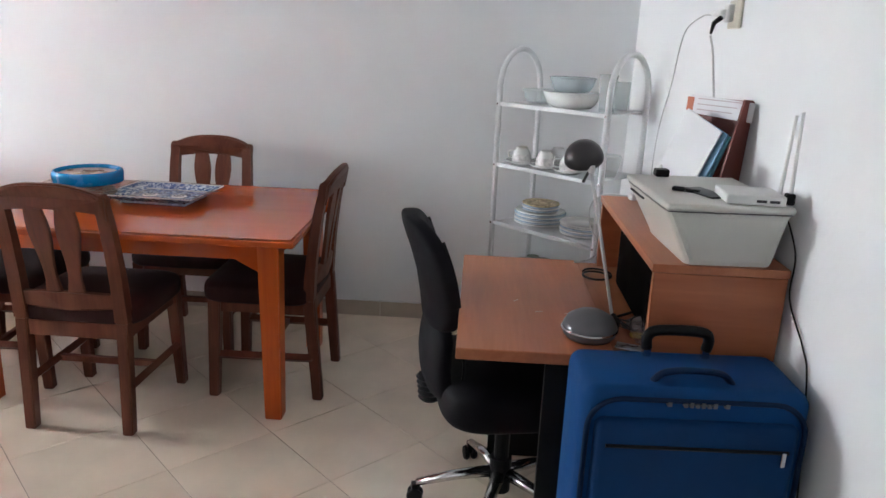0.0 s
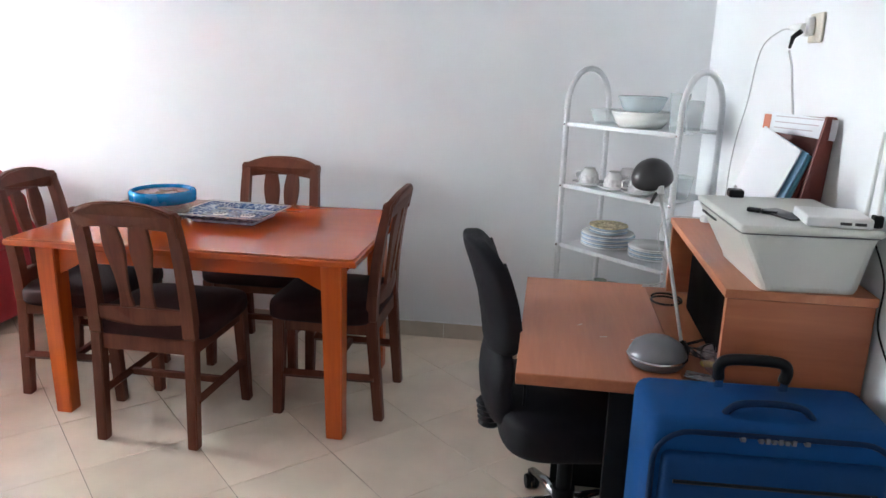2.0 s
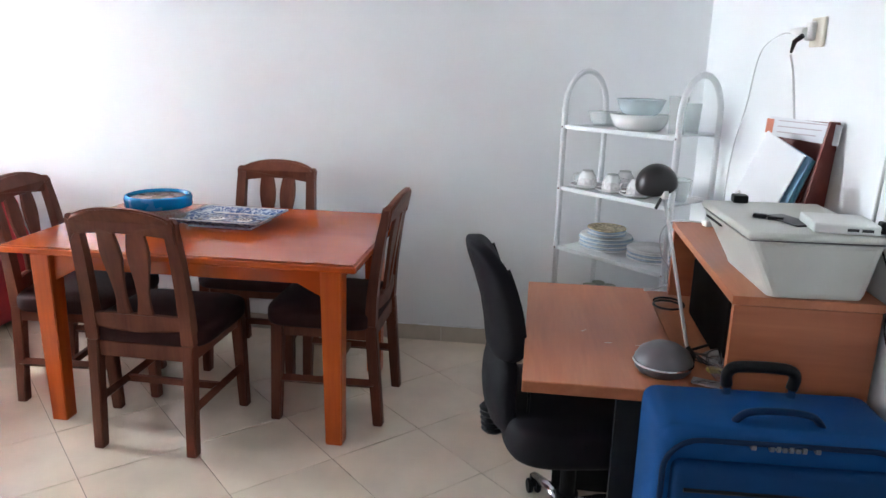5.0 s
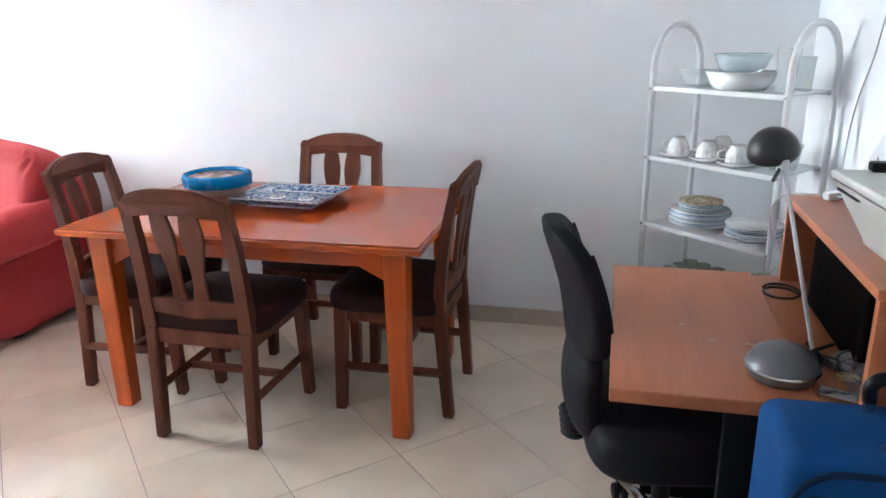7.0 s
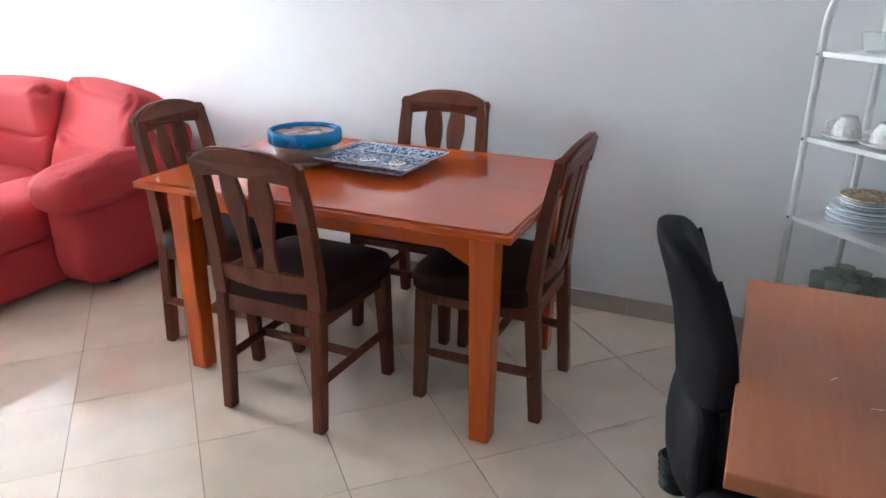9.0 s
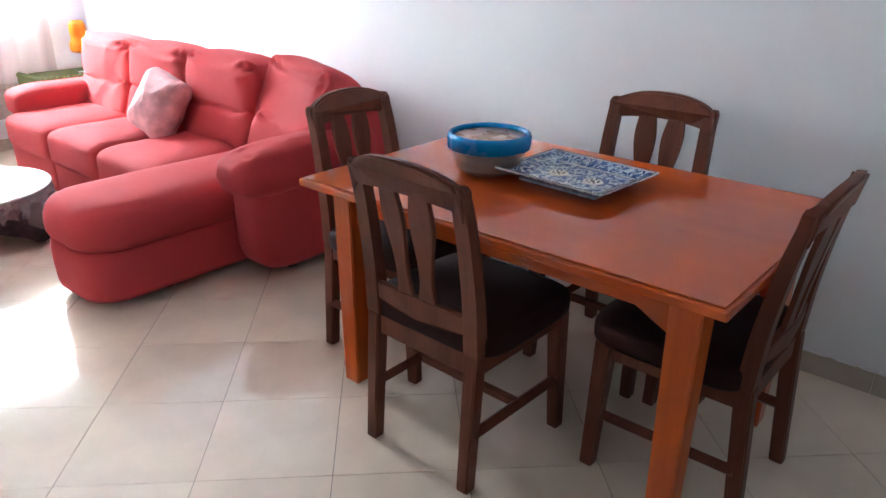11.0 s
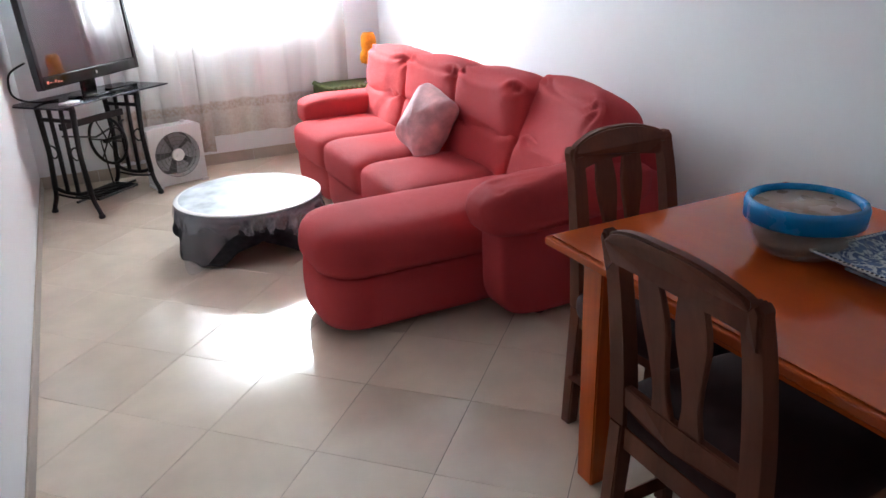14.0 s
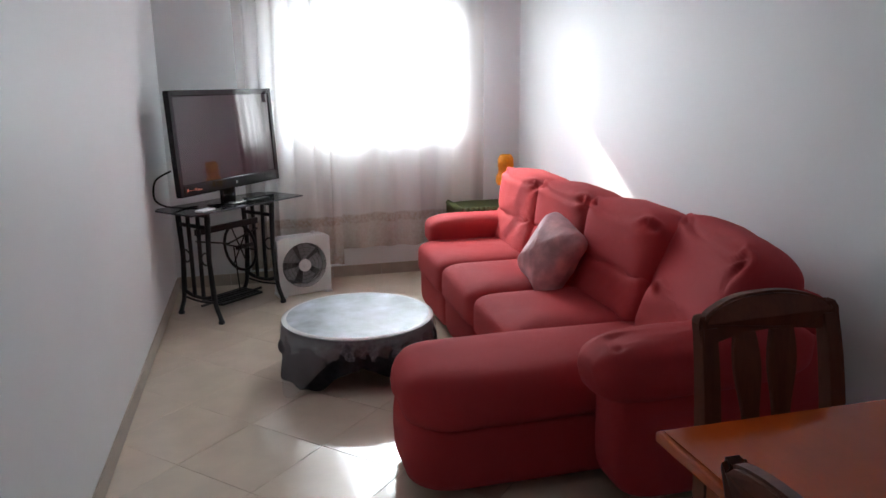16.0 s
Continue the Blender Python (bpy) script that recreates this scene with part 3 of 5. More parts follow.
ch = dining_chair(pose(-0.900, 2.905, 0, 0, 0, -1), "dark walnut dining chair with brown seat, open side of the table")
c2 = copy_thing(ch, pose(-0.310, 3.222, 0, 0, 0, 90))
tagged(c2, "dark walnut dining chair with brown seat, desk end of table")
c3 = copy_thing(ch, pose(-0.80, 3.62, 0, 0, 0, 180))
tagged(c3, "dark walnut dining chair with brown seat tucked against the long wall")
c4 = copy_thing(ch, pose(-1.425, 3.180, 0, 0, 0, -86))
tagged(c4, "dark walnut dining chair with brown seat beside the red sofa")


def bowl():
    t = thing("snack_container", pose(-1.085, 3.225, 0.759) @ Matrix.Diagonal((0.88, 0.88, 0.97, 1)), "round cloudy plastic container with bright blue rim on the dining table", "container")
    part("bowl", lathe([(0.0, 0.0), (0.095, 0.0), (0.118, 0.012), (0.135, 0.055), (0.146, 0.085), (0.141, 0.085), (0.130, 0.055), (0.112, 0.016), (0, 0.006)], 40), M_BOWL, t, "cloudy clear bowl", True)
    part("contents", lathe([(0.0, 0.010), (0.108, 0.017), (0.122, 0.036), (0.10, 0.052), (0.05, 0.040), (0.0, 0.048)], 24), M_BISCUIT, t, "brown biscuits at the bottom", True)
    rnd = random.Random(8)
    for k in range(14):
        a = 2 * math.pi * k / 14 + rnd.uniform(-0.15, 0.15)
        r = rnd.uniform(0.085, 0.100)
        part("biscuit", pillow(0.048, 0.034, 0.020, 0.6, 0.7, 0.002, 20, k, pose(r * math.cos(a), r * math.sin(a), 0.028 + rnd.uniform(0, 0.018), rnd.uniform(-30, 30), rnd.uniform(-30, 30), math.degrees(a) + 90), 6), M_BISCUIT, t, "dark brown biscuit", True)
    part("rim", lathe([(0.146, 0.082), (0.155, 0.085), (0.157, 0.122), (0.152, 0.132), (0.142, 0.135), (0.137, 0.129), (0.136, 0.112), (0.143, 0.105), (0.145, 0.086), (0.146, 0.082)], 48), M_BLUEP, t, "bright blue plastic ring", True)
    part("lid", lathe([(0.0, 0.112), (0.1345, 0.112), (0.1345, 0.117), (0.130, 0.120), (0, 0.119)], 40), mat("brown_beige_lid", (0.40, 0.29, 0.22), 0.3, var=0.12, scale=12), t, "brownish beige recessed lid", True)
    return t


bowl()


def tray():
    t = thing("tray", pose(-0.80, 3.30, 0.759, 0, 0, -4), "rectangular blue and white patterned ceramic tray on the dining table", "tray")
    hx, hy = 0.198, 0.158
    part("tray_base", box(-hx * 0.72, hx * 0.72, -hy * 0.66, hy * 0.66, 0.0, 0.012, 0.003), M_OAK, t)
    bm = bmesh.new()
    lv = []
    for s, z in ((0.72, 0.012), (0.97, 0.034), (1.0, 0.036), (1.0, 0.040), (0.96, 0.038), (0.70, 0.017)):
        lv.append([bm.verts.new((a * hx * s, b * hy * s, z)) for a, b in ((-1, -1), (1, -1), (1, 1), (-1, 1))])
    for A, B in zip(lv, lv[1:]):
        for j in range(4):
            bm.faces.new((A[j], A[(j + 1) % 4], B[(j + 1) % 4], B[j]))
    bm.faces.new(lv[-1])
    bm.faces.new(lv[0][::-1])
    part("tray_dish", bm, M_TRAY, t)
    bm = bmesh.new()
    for a, b, c, d in ((-hx, hx, -hy - 0.001, -hy + 0.006), (-hx, hx, hy - 0.006, hy + 0.001), (-hx - 0.001, -hx + 0.006, -hy, hy), (hx - 0.006, hx + 0.001, -hy, hy)):
        box(a, b, c, d, 0.0385, 0.0425, 0.001, bm=bm)
    part("tray_rim", bm, M_PORC, t, "pale scalloped rim")
    bm = bmesh.new()
    for sy in (-1, 1):
        for k in range(34):
            x = -hx + 0.012 + (2 * hx - 0.024) * k / 33
            lathe([(0, 0.0), (0.0035, 0.0), (0.0035, 0.0012), (0, 0.0012)], 6, (x, sy * (hy - 0.002), 0.0422), bm=bm)
    for sx in (-1, 1):
        for k in range(26):
            y = -hy + 0.012 + (2 * hy - 0.024) * k / 25
            lathe([(0, 0.0), (0.0035, 0.0), (0.0035, 0.0012), (0, 0.0012)], 6, (sx * (hx - 0.002), y, 0.0422), bm=bm)
    part("rim_dots", bm, mat("navy_glaze", (0.02, 0.03, 0.09), 0.2), t, "dark blue dots round the rim")
    for x0, y0, x1, y1 in ((-0.155, -0.115, 0.155, -0.109), (-0.155, 0.109, 0.155, 0.115), (-0.155, -0.108, -0.149, 0.108), (0.149, -0.108, 0.155, 0.108)):
        part("inner_border", box(x0, x1, y0, y1, 0.0172, 0.0196), M_PORC, t, "white painted inner border line")
    for sx in (-1, 1):
        med = part("medallion", lathe([(0, 0.0190), (0.030, 0.0190), (0.033, 0.017)], 14, (sx * 0.065, 0, 0)), M_PORC, t, "white flower medallion")
        bm = lathe([(0, 0.0), (0.007, 0.0), (0.007, 0.001), (0, 0.001)], 8, (sx * 0.065, 0, 0.0192))
        for k in range(8):
            a = math.pi * k / 4
            lathe([(0, 0.0), (0.0042, 0.0), (0.0042, 0.001), (0, 0.001)], 6, (sx * 0.065 + 0.019 * math.cos(a), 0.019 * math.sin(a), 0.0192), bm=bm)
        part("petal", bm, M_BLUEDK, med, "dark blue painted petals")
    return t


tray()


for sx, sy, sa in ((0.72, 2.22, 12), (0.80, 2.215, -8), (0.66, 2.30, 50)):
    t = thing("desk_scratch", pose(sx, sy, 0.7523, 0, 0, sa), "short pale scratch on the laminate desktop", "scratch", "scratches on the desk")
    part("mark", box(-0.010, 0.010, -0.0012, 0.0012, 0, 0.0006), M_CREAM, t)


# ---- the sofa ----
def folded(bm, lines, m=None):
    """Presses crease lines into a cushion: (start, end, depth, width) in its own space."""
    bm.normal_update()
    shift = []
    for v in bm.verts:
        d = 0.0
        for a, b, depth, width in lines:
            a, b = Vector(a), Vector(b)
            ab = b - a
            k = max(0.0, min(1.0, (v.co - a).dot(ab) / ab.length_squared))
            r = (v.co - a - ab * k).length
            fade = 1 - 0.75 * k
            d += depth * fade * (math.exp(-(r / width) ** 2) - 0.45 * math.exp(-((r - 1.9 * width) / width) ** 2))
        shift.append(d)
    for v, d in zip(bm.verts, shift):
        v.co -= v.normal * d
    if m is not None:
        bmesh.ops.transform(bm, matrix=m, verts=bm.verts[:])
    return bm


def corner_folds(w, y, h, seed, n=7, strong=1.6):
    """Creases that run from the corners and the lower seam of a back cushion."""
    rnd = random.Random(seed)
    out = []
    for i in range(n):
        sx = -1 if i % 2 else 1
        top = i % 3 != 2
        z0 = h * (0.42 if top else -0.44)
        x0 = sx * w * rnd.uniform(0.30, 0.47)
        x1 = x0 - sx * w * rnd.uniform(0.12, 0.42)
        z1 = z0 - (1 if top else -1) * h * rnd.uniform(0.08, 0.42)
        out.append(((x0, y, z0), (x1, y * 1.1, z1), strong * rnd.uniform(0.006, 0.012), rnd.uniform(0.011, 0.018)))
    return out


def sofa():
    t = thing("sofa", pose(0, 0, 0), "red fabric four-seat sofa with chaise against the long wall", "sofa")
    part("base", box(-4.80, -2.99, 3.06, 3.90, 0.05, 0.30, 0.05, 4), M_SOFA, t)
    part("backrest_frame", box(-4.86, -2.30, 3.74, 3.965, 0.10, 0.70, 0.06, 4), M_SOFA, t)

    def chaise_shape(profile):
        """Outline rounded at the foot end, lofted through (inset, z) steps."""
        bm = bmesh.new()
        rings = []
        for ins, z in profile:
            x0, x1, y0, y1 = -2.99 + ins, -2.468 - ins, 2.445 + ins, 3.75 - ins
            r = max(0.015, 0.17 - ins)
            pts = []
            for k in range(9):
                a = math.pi / 2 * k / 8
                pts.append((x1 - r + r * math.cos(a), y0 + r - r * math.sin(a)))
            for k in range(9):
                a = math.pi / 2 * k / 8
                pts.append((x0 + r - r * math.sin(a), y0 + r - r * math.cos(a)))
            pts += [(x0, y0 + r + (y1 - y0 - r) * q) for q in (0.33, 0.66, 1.0)]
            pts += [(x0 + (x1 - x0) * q, y1) for q in (0.5, 1.0)]
            pts += [(x1, y0 + r + (y1 - y0 - r) * q) for q in (0.66, 0.33)]
            rings.append([bm.verts.new((px, py, z + 0.004 * noise.noise(Vector((px * 6, py * 6, z * 9))))) for px, py in pts])
        for A, B in zip(rings, rings[1:]):
            for j in range(len(A)):
                bm.faces.new((A[j - 1], B[j - 1], B[j], A[j]))
        c = bm.verts.new((-2.73, 3.05, profile[-1][1]))
        for j in range(len(rings[-1])):
            bm.faces.new((rings[-1][j - 1], c, rings[-1][j]))
        bmesh.ops.recalc_face_normals(bm, faces=bm.faces[:])
        return bm
    part("chaise_base", chaise_shape([(0.03, 0.045), (0.012, 0.05), (0.004, 0.08), (0.0, 0.16), (0.002, 0.22), (0.008, 0.262), (0.02, 0.275)]), M_SOFA, t, smooth=True)
    part("chaise_cushion", chaise_shape([(0.022, 0.272), (0.006, 0.282), (-0.004, 0.305), (-0.006, 0.34), (0.0, 0.38), (0.014, 0.415), (0.035, 0.440), (0.07, 0.456), (0.12, 0.464), (0.20, 0.468)]), M_SOFA, t, smooth=True)
    xs = [-4.75, -4.12, -3.51, -2.90]
    for i in range(3):
        w = xs[i + 1] - xs[i] + 0.012
        cx = (xs[i] + xs[i + 1]) / 2
        bm = pillow(w, 0.72, 0.240, 0.22, 0.42, 0.003, 3, i * 3.1, None, 36, 0.10)
        rnd = random.Random(40 + i)
        lines = []
        for k in range(5):
            x0, y0 = rnd.uniform(-0.42, 0.1) * w, 0.30 - 0.09 * k
            lines.append(((x0, y0, 0.12), (x0 + rnd.uniform(0.2, 0.4) * w, y0 + rnd.uniform(-0.04, 0.02), 0.12), rnd.uniform(0.003, 0.006), 0.012))
        bm = folded(bm, lines, pose(cx, 3.315, 0.345))
        part("seat_cushion", bm, M_SOFA, t, smooth=True)
        bm = pillow(w * 0.98, 0.15, 0.36, 0.22, 0.34, 0.003, 4, i * 5.1, pose(cx, 3.055, 0.225), 18, 0.0)
        part("front_panel", bm, M_SOFA, t, smooth=True)
    bx = [-4.80, -4.15, -3.50, -2.87, -2.27]
    for i in range(4):
        w = bx[i + 1] - bx[i]
        cx = (bx[i] + bx[i + 1]) / 2
        bm = folded(pillow(w * 1.0, 0.27, 0.29, 0.30, 0.50, 0.004, 4, i * 2.3, None, 34, 0.12), corner_folds(w, -0.13, 0.27, 11 + i, 8), pose(cx, 3.61, 0.505, -20))
        part("lower_back_cushion", bm, M_SOFA, t, smooth=True)
        if i < 3:
            bm = pillow(w * 1.03, 0.32, 0.33, 0.34, 0.52, 0.005, 4, i * 4.7 + 1, None, 38, 0.10)
            lines = corner_folds(w, -0.13, 0.30, 21 + i, 11) + [((-0.46 * w, -0.06, 0.125), (0.46 * w, -0.06, 0.125), 0.007, 0.010)]
            bm = folded(bm, lines, pose(cx, 3.685, 0.728, -7, 2, 1))
        else:
            bm = pillow(w * 1.06, 0.26, 0.42, 0.26, 0.46, 0.005, 4, i * 4.7 + 1, None, 40, 0.10)
            lines = corner_folds(w, -0.12, 0.40, 27, 12)
            lines += [((-0.48 * w, -0.07, 0.165), (0.40 * w, -0.07, 0.160), 0.009, 0.011), ((0.40 * w, -0.07, 0.16), (0.34 * w, -0.12, -0.16), 0.012, 0.012),
                      ((-0.40 * w, -0.12, 0.12), (0.10 * w, -0.13, -0.04), 0.008, 0.014), ((-0.40 * w, -0.12, 0.03), (-0.02 * w, -0.13, -0.12), 0.007, 0.013)]
            bm = folded(bm, lines, pose(cx, 3.67, 0.690, -22, 4, -10))
        part("upper_back_cushion", bm, M_SOFA, t, smooth=True)
    for side, cx in (("w", -4.80), ("e", -2.345)):
        if side == "e":
            part("arm", pillow(0.215, 0.86, 0.56, 0.30, 0.40, 0.004, 3, 2.0, pose(cx, 3.52, 0.315), 26), M_SOFA, t, smooth=True)
            lines = []
            for k in range(9):
                a0 = 2 * math.pi * k / 9 + 0.2
                lines.append(((0.04 * math.cos(a0), -0.395, 0.03 * math.sin(a0)), (0.12 * math.cos(a0), -0.27 - 0.05 * (k % 3), 0.095 * math.sin(a0)), 0.015, 0.014))
            lines += [((-0.03, -0.30, 0.09), (0.03, -0.08, 0.10), 0.008, 0.014), ((0.06, -0.33, 0.08), (0.09, -0.12, 0.07), 0.009, 0.013),
                      ((-0.12, -0.30, -0.03), (-0.12, 0.0, -0.02), 0.008, 0.014)]
            bm = folded(pillow(0.265, 0.82, 0.205, 0.40, 0.55, 0.008, 6, 7.0, None, 44, 0.12), lines, pose(cx + 0.022, 3.42, 0.530, 2))
            part("arm_cushion", bm, M_SOFA, t, smooth=True)
        else:
            part("arm", pillow(0.20, 0.82, 0.40, 0.25, 0.34, 0.005, 3, 2.0, pose(cx - 0.02, 3.52, 0.245), 22), M_SOFA, t, smooth=True)
            part("arm_cushion", pillow(0.30, 0.78, 0.20, 0.32, 0.45, 0.010, 5, 9.0, pose(cx + 0.01, 3.43, 0.495), 26, 0.1), M_SOFA, t, smooth=True)
    for x, y in ((-4.7, 3.15), (-3.6, 3.15), (-2.85, 2.82), (-2.60, 2.82), (-4.7, 3.85), (-2.4, 3.85), (-2.36, 3.34)):
        part("foot", lathe([(0, 0), (0.03, 0), (0.033, 0.06), (0, 0.06)], 12, (x, y, 0)), M_SOFADARK, t)
    return t


sofa()
c = thing("throw_cushion", pose(-3.52, 3.385, 0.615, 64, 4, 6) @ pose(0, 0, 0, 0, 0, -12), "pale pink crushed velour throw cushion resting on the red sofa", "cushion")
bm = pillow(0.33, 0.36, 0.19, 0.30, 0.85, 0.010, 9, 3.0, None, 38, 0.20)
for v in bm.verts:
    a = math.atan2(v.co.y, v.co.x)
    k = 1 + 0.06 * abs(math.sin(2 * a)) ** 8 * min(1, (math.hypot(v.co.x, v.co.y) / 0.15) ** 3)
    v.co.x, v.co.y = v.co.x * k, v.co.y * k
part("cushion_cover", bm, M_PINK, c, smooth=True)


# ---- coffee table ----
def coffee_table():
    t = thing("coffee_table", pose(-3.87, 2.455, 0) @ Matrix.Diagonal((1.107, 1.107, 0.731, 1)), "low round coffee table with white marbled top and dark legs", "table")
    R = 0.345
    part("tabletop", lathe([(0, 0.355), (R - 0.02, 0.355), (R, 0.362), (R, 0.376), (R - 0.006, 0.382), (0, 0.383)], 64), M_TABTOP, t, smooth=False)
    for k in range(4):
        a = math.radians(-50 + 90 * k)
        c, s = math.cos(a), math.sin(a)
        pts = [(c * 0.13, s * 0.13, 0.35), (c * 0.19, s * 0.19, 0.24), (c * 0.22, s * 0.22, 0.12), (c * 0.27, s * 0.27, 0.02)]
        part("leg", tube(smooth_path(pts, 5), 0.033, 8, flat=0.8), M_LEGDARK, t, smooth=True)
    part("apron", lathe([(0.28, 0.25), (0.29, 0.25), (0.29, 0.354), (0.28, 0.354), (0.28, 0.25)], 40), M_LEGDARK, t)
    cl = thing("table_cover", pose(-3.87, 2.455, 0) @ Matrix.Diagonal((1.107, 1.107, 0.731, 1)), "grey lace cloth under clear plastic draped round the coffee table", "tablecloth")

    def skirt(r0, z0, drop, n, wave, seed, corner):
        bm = bmesh.new()
        rows = 12
        grid = []
        for i in range(n):
            a = 2 * math.pi * i / n
            d = drop(a)
            col = []
            for j in range(rows + 1):
                v = j / rows
                rr = r0 + wave * v * math.sin(a * 17 + seed + 1.5 * math.sin(a * 3)) + 0.010 * v * noise.noise(Vector((a * 5, v * 4, seed))) + corner * v * (d / 0.38 if d > 0.2 else 0)
                rr += 0.022 * math.sin(min(1, v * 3) * math.pi / 2)
                col.append(bm.verts.new((rr * math.cos(a), rr * math.sin(a), z0 - d * v)))
            grid.append(col)
        for i in range(n):
            A, B = grid[i], grid[(i + 1) % n]
            for j in range(rows):
                bm.faces.new((A[j], B[j], B[j + 1], A[j + 1]))
        return bm

    def cloth_drop(a):
        d = 0.205 + 0.010 * math.sin(a * 19)
        for c0, hgt, w in ((-52, 0.150, 0.50), (38, 0.130, 0.50), (125, 0.14, 0.4), (205, 0.14, 0.4)):
            dd = (a - math.radians(c0) + math.pi) % (2 * math.pi) - math.pi
            d += hgt * math.exp(-(dd / w) ** 4)
        return d
    part("lace_rim", lathe([(R - 0.013, 0.3835), (R - 0.008, 0.3850), (R + 0.002, 0.384), (R + 0.010, 0.376)], 72), M_PORC, cl, "white lace edging", True)
    part("lace_skirt", skirt(R - 0.014, 0.379, lambda a: 0.140 + 0.012 * math.sin(a * 5 + 1) + 0.008 * math.sin(a * 21), 180, 0.009, 1.0, 0.0), M_LACE, cl, "gathered grey lace skirt", True)
    part("under_cloth", skirt(R - 0.024, 0.374, cloth_drop, 180, 0.011, 3.0, 0.045), M_DRAPE, cl, "dark hanging under-cloth", True)

    def drop(a):
        d = 0.115
        for c0, hgt, w in ((math.radians(-49), 0.26, 0.28), (math.radians(35), 0.22, 0.30), (math.radians(205), 0.20, 0.3), (math.radians(125), 0.2, 0.3)):
            dd = (a - c0 + math.pi) % (2 * math.pi) - math.pi
            d += hgt * math.exp(-(dd / w) ** 2)
        return min(d, 0.374)
    part("plastic_cover", skirt(R - 0.010, 0.384, drop, 160, 0.012, 4.0, 0.11), M_FILM, cl, "clear plastic cover with hanging corners", True)


coffee_table()


# ---- television on a sewing machine stand ----
DIRX = math.degrees(math.atan2(0.742, -0.67))
STAND = pose(-5.07, 1.78, 0, 0, 0, DIRX)


def sewing_stand():
    t = thing("sewing_machine_stand", STAND, "old black cast-iron treadle sewing machine stand with smoked glass top", "table")
    for s in (-0.262, 0.262):
        bm = bmesh.new()
        box(s - 0.012, s + 0.012, -0.155, 0.155, 0.665, 0.695, 0.004, bm=bm)
        box(s - 0.010, s + 0.010, -0.15, 0.15, 0.590, 0.612, 0.003, bm=bm)
        for v in (-0.145, -0.05, 0.05, 0.145):
            sp = 1.0 if abs(v) > 0.1 else 0.85
            tube([(s, v * 0.97, 0.675), (s, v * 0.86, 0.40), (s, v * sp * 1.0, 0.15)], [0.018, 0.015, 0.018] if abs(v) > 0.1 else 0.013, 8, bm=bm)
        tube(smooth_path([(s, -0.145, 0.17), (s, -0.06, 0.145), (s, 0.06, 0.145), (s, 0.145, 0.17)], 5), 0.012, 8, bm=bm)
        tube(smooth_path([(s, -0.135, 0.125), (s, 0, 0.115), (s, 0.135, 0.125)], 5), 0.007, 6, bm=bm)
        for q in (-1, 1):
            tube(smooth_path([(s, q * 0.145, 0.17), (s, q * 0.158, 0.10), (s, q * 0.182, 0.05), (s, q * 0.195, 0.015)], 4), 0.014, 8, bm=bm)
            lathe([(0, 0), (0.018, 0), (0.021, 0.012), (0.012, 0.03), (0, 0.032)], 10, (s, q * 0.195, 0), bm=bm)
            tube(smooth_path([(s, q * 0.145, 0.40), (s, q * 0.095, 0.44), (s, q * 0.05, 0.40), (s, q * 0.09, 0.36), (s, q * 0.145, 0.40)], 4), 0.005, 6, bm=bm)
        part("side_frame", bm, M_IRON, t, smooth=True)
    bm = box(-0.25, 0.25, -0.012, 0.012, 0.535, 0.575, 0.003)
    tube([(-0.25, 0, 0.50), (0.0, 0, 0.44), (0.25, 0, 0.50)], 0.006, 6, bm=bm)
    part("cross_brace", bm, M_IRON, t)
    C = Vector((0.13, 0.045, 0.385))
    bm = tube([(C.x, C.y + 0.155 * math.cos(a), C.z + 0.155 * math.sin(a)) for a in [2 * math.pi * k / 36 for k in range(36)]], 0.010, 8, closed=True)
    wheel = part("flywheel", bm, M_IRON, t, smooth=True)
    for k in range(6):
        a = math.pi * k / 3
        part("spoke", tube([(C.x, C.y + 0.012 * math.cos(a), C.z + 0.012 * math.sin(a)), (C.x, C.y + 0.15 * math.cos(a), C.z + 0.15 * math.sin(a))], 0.005, 6), M_IRON, wheel, smooth=True)
    part("axle", tube([(C.x - 0.03, C.y, C.z), (C.x + 0.12, C.y, C.z)], 0.014, 10), M_IRON, wheel, smooth=True)
    part("crank_rod", tube([(C.x - 0.02, C.y + 0.04, C.z), (0.09, 0.03, 0.10)], 0.005, 6), M_IRON, t)
    bm = box(-0.17, 0.17, -0.10, -0.085, 0.075, 0.09, 0.002)
    box(-0.17, 0.17, 0.085, 0.10, 0.075, 0.09, 0.002, bm=bm)
    tube([(-0.25, 0, 0.08), (0.25, 0, 0.08)], 0.008, 8, bm=bm)
    treadle = part("treadle", bm, M_IRON, t)
    for k in range(13):
        x = -0.17 + 0.34 * k / 12
        part("slat", box(x - 0.005, x + 0.005, -0.0845, 0.0845, 0.077, 0.087), M_IRON, treadle)
    part("glass_top", box(-0.42, 0.50, -0.20, 0.195, 0.698, 0.708, 0.003), M_SMOKE, t, "smoked glass tabletop")


sewing_stand()


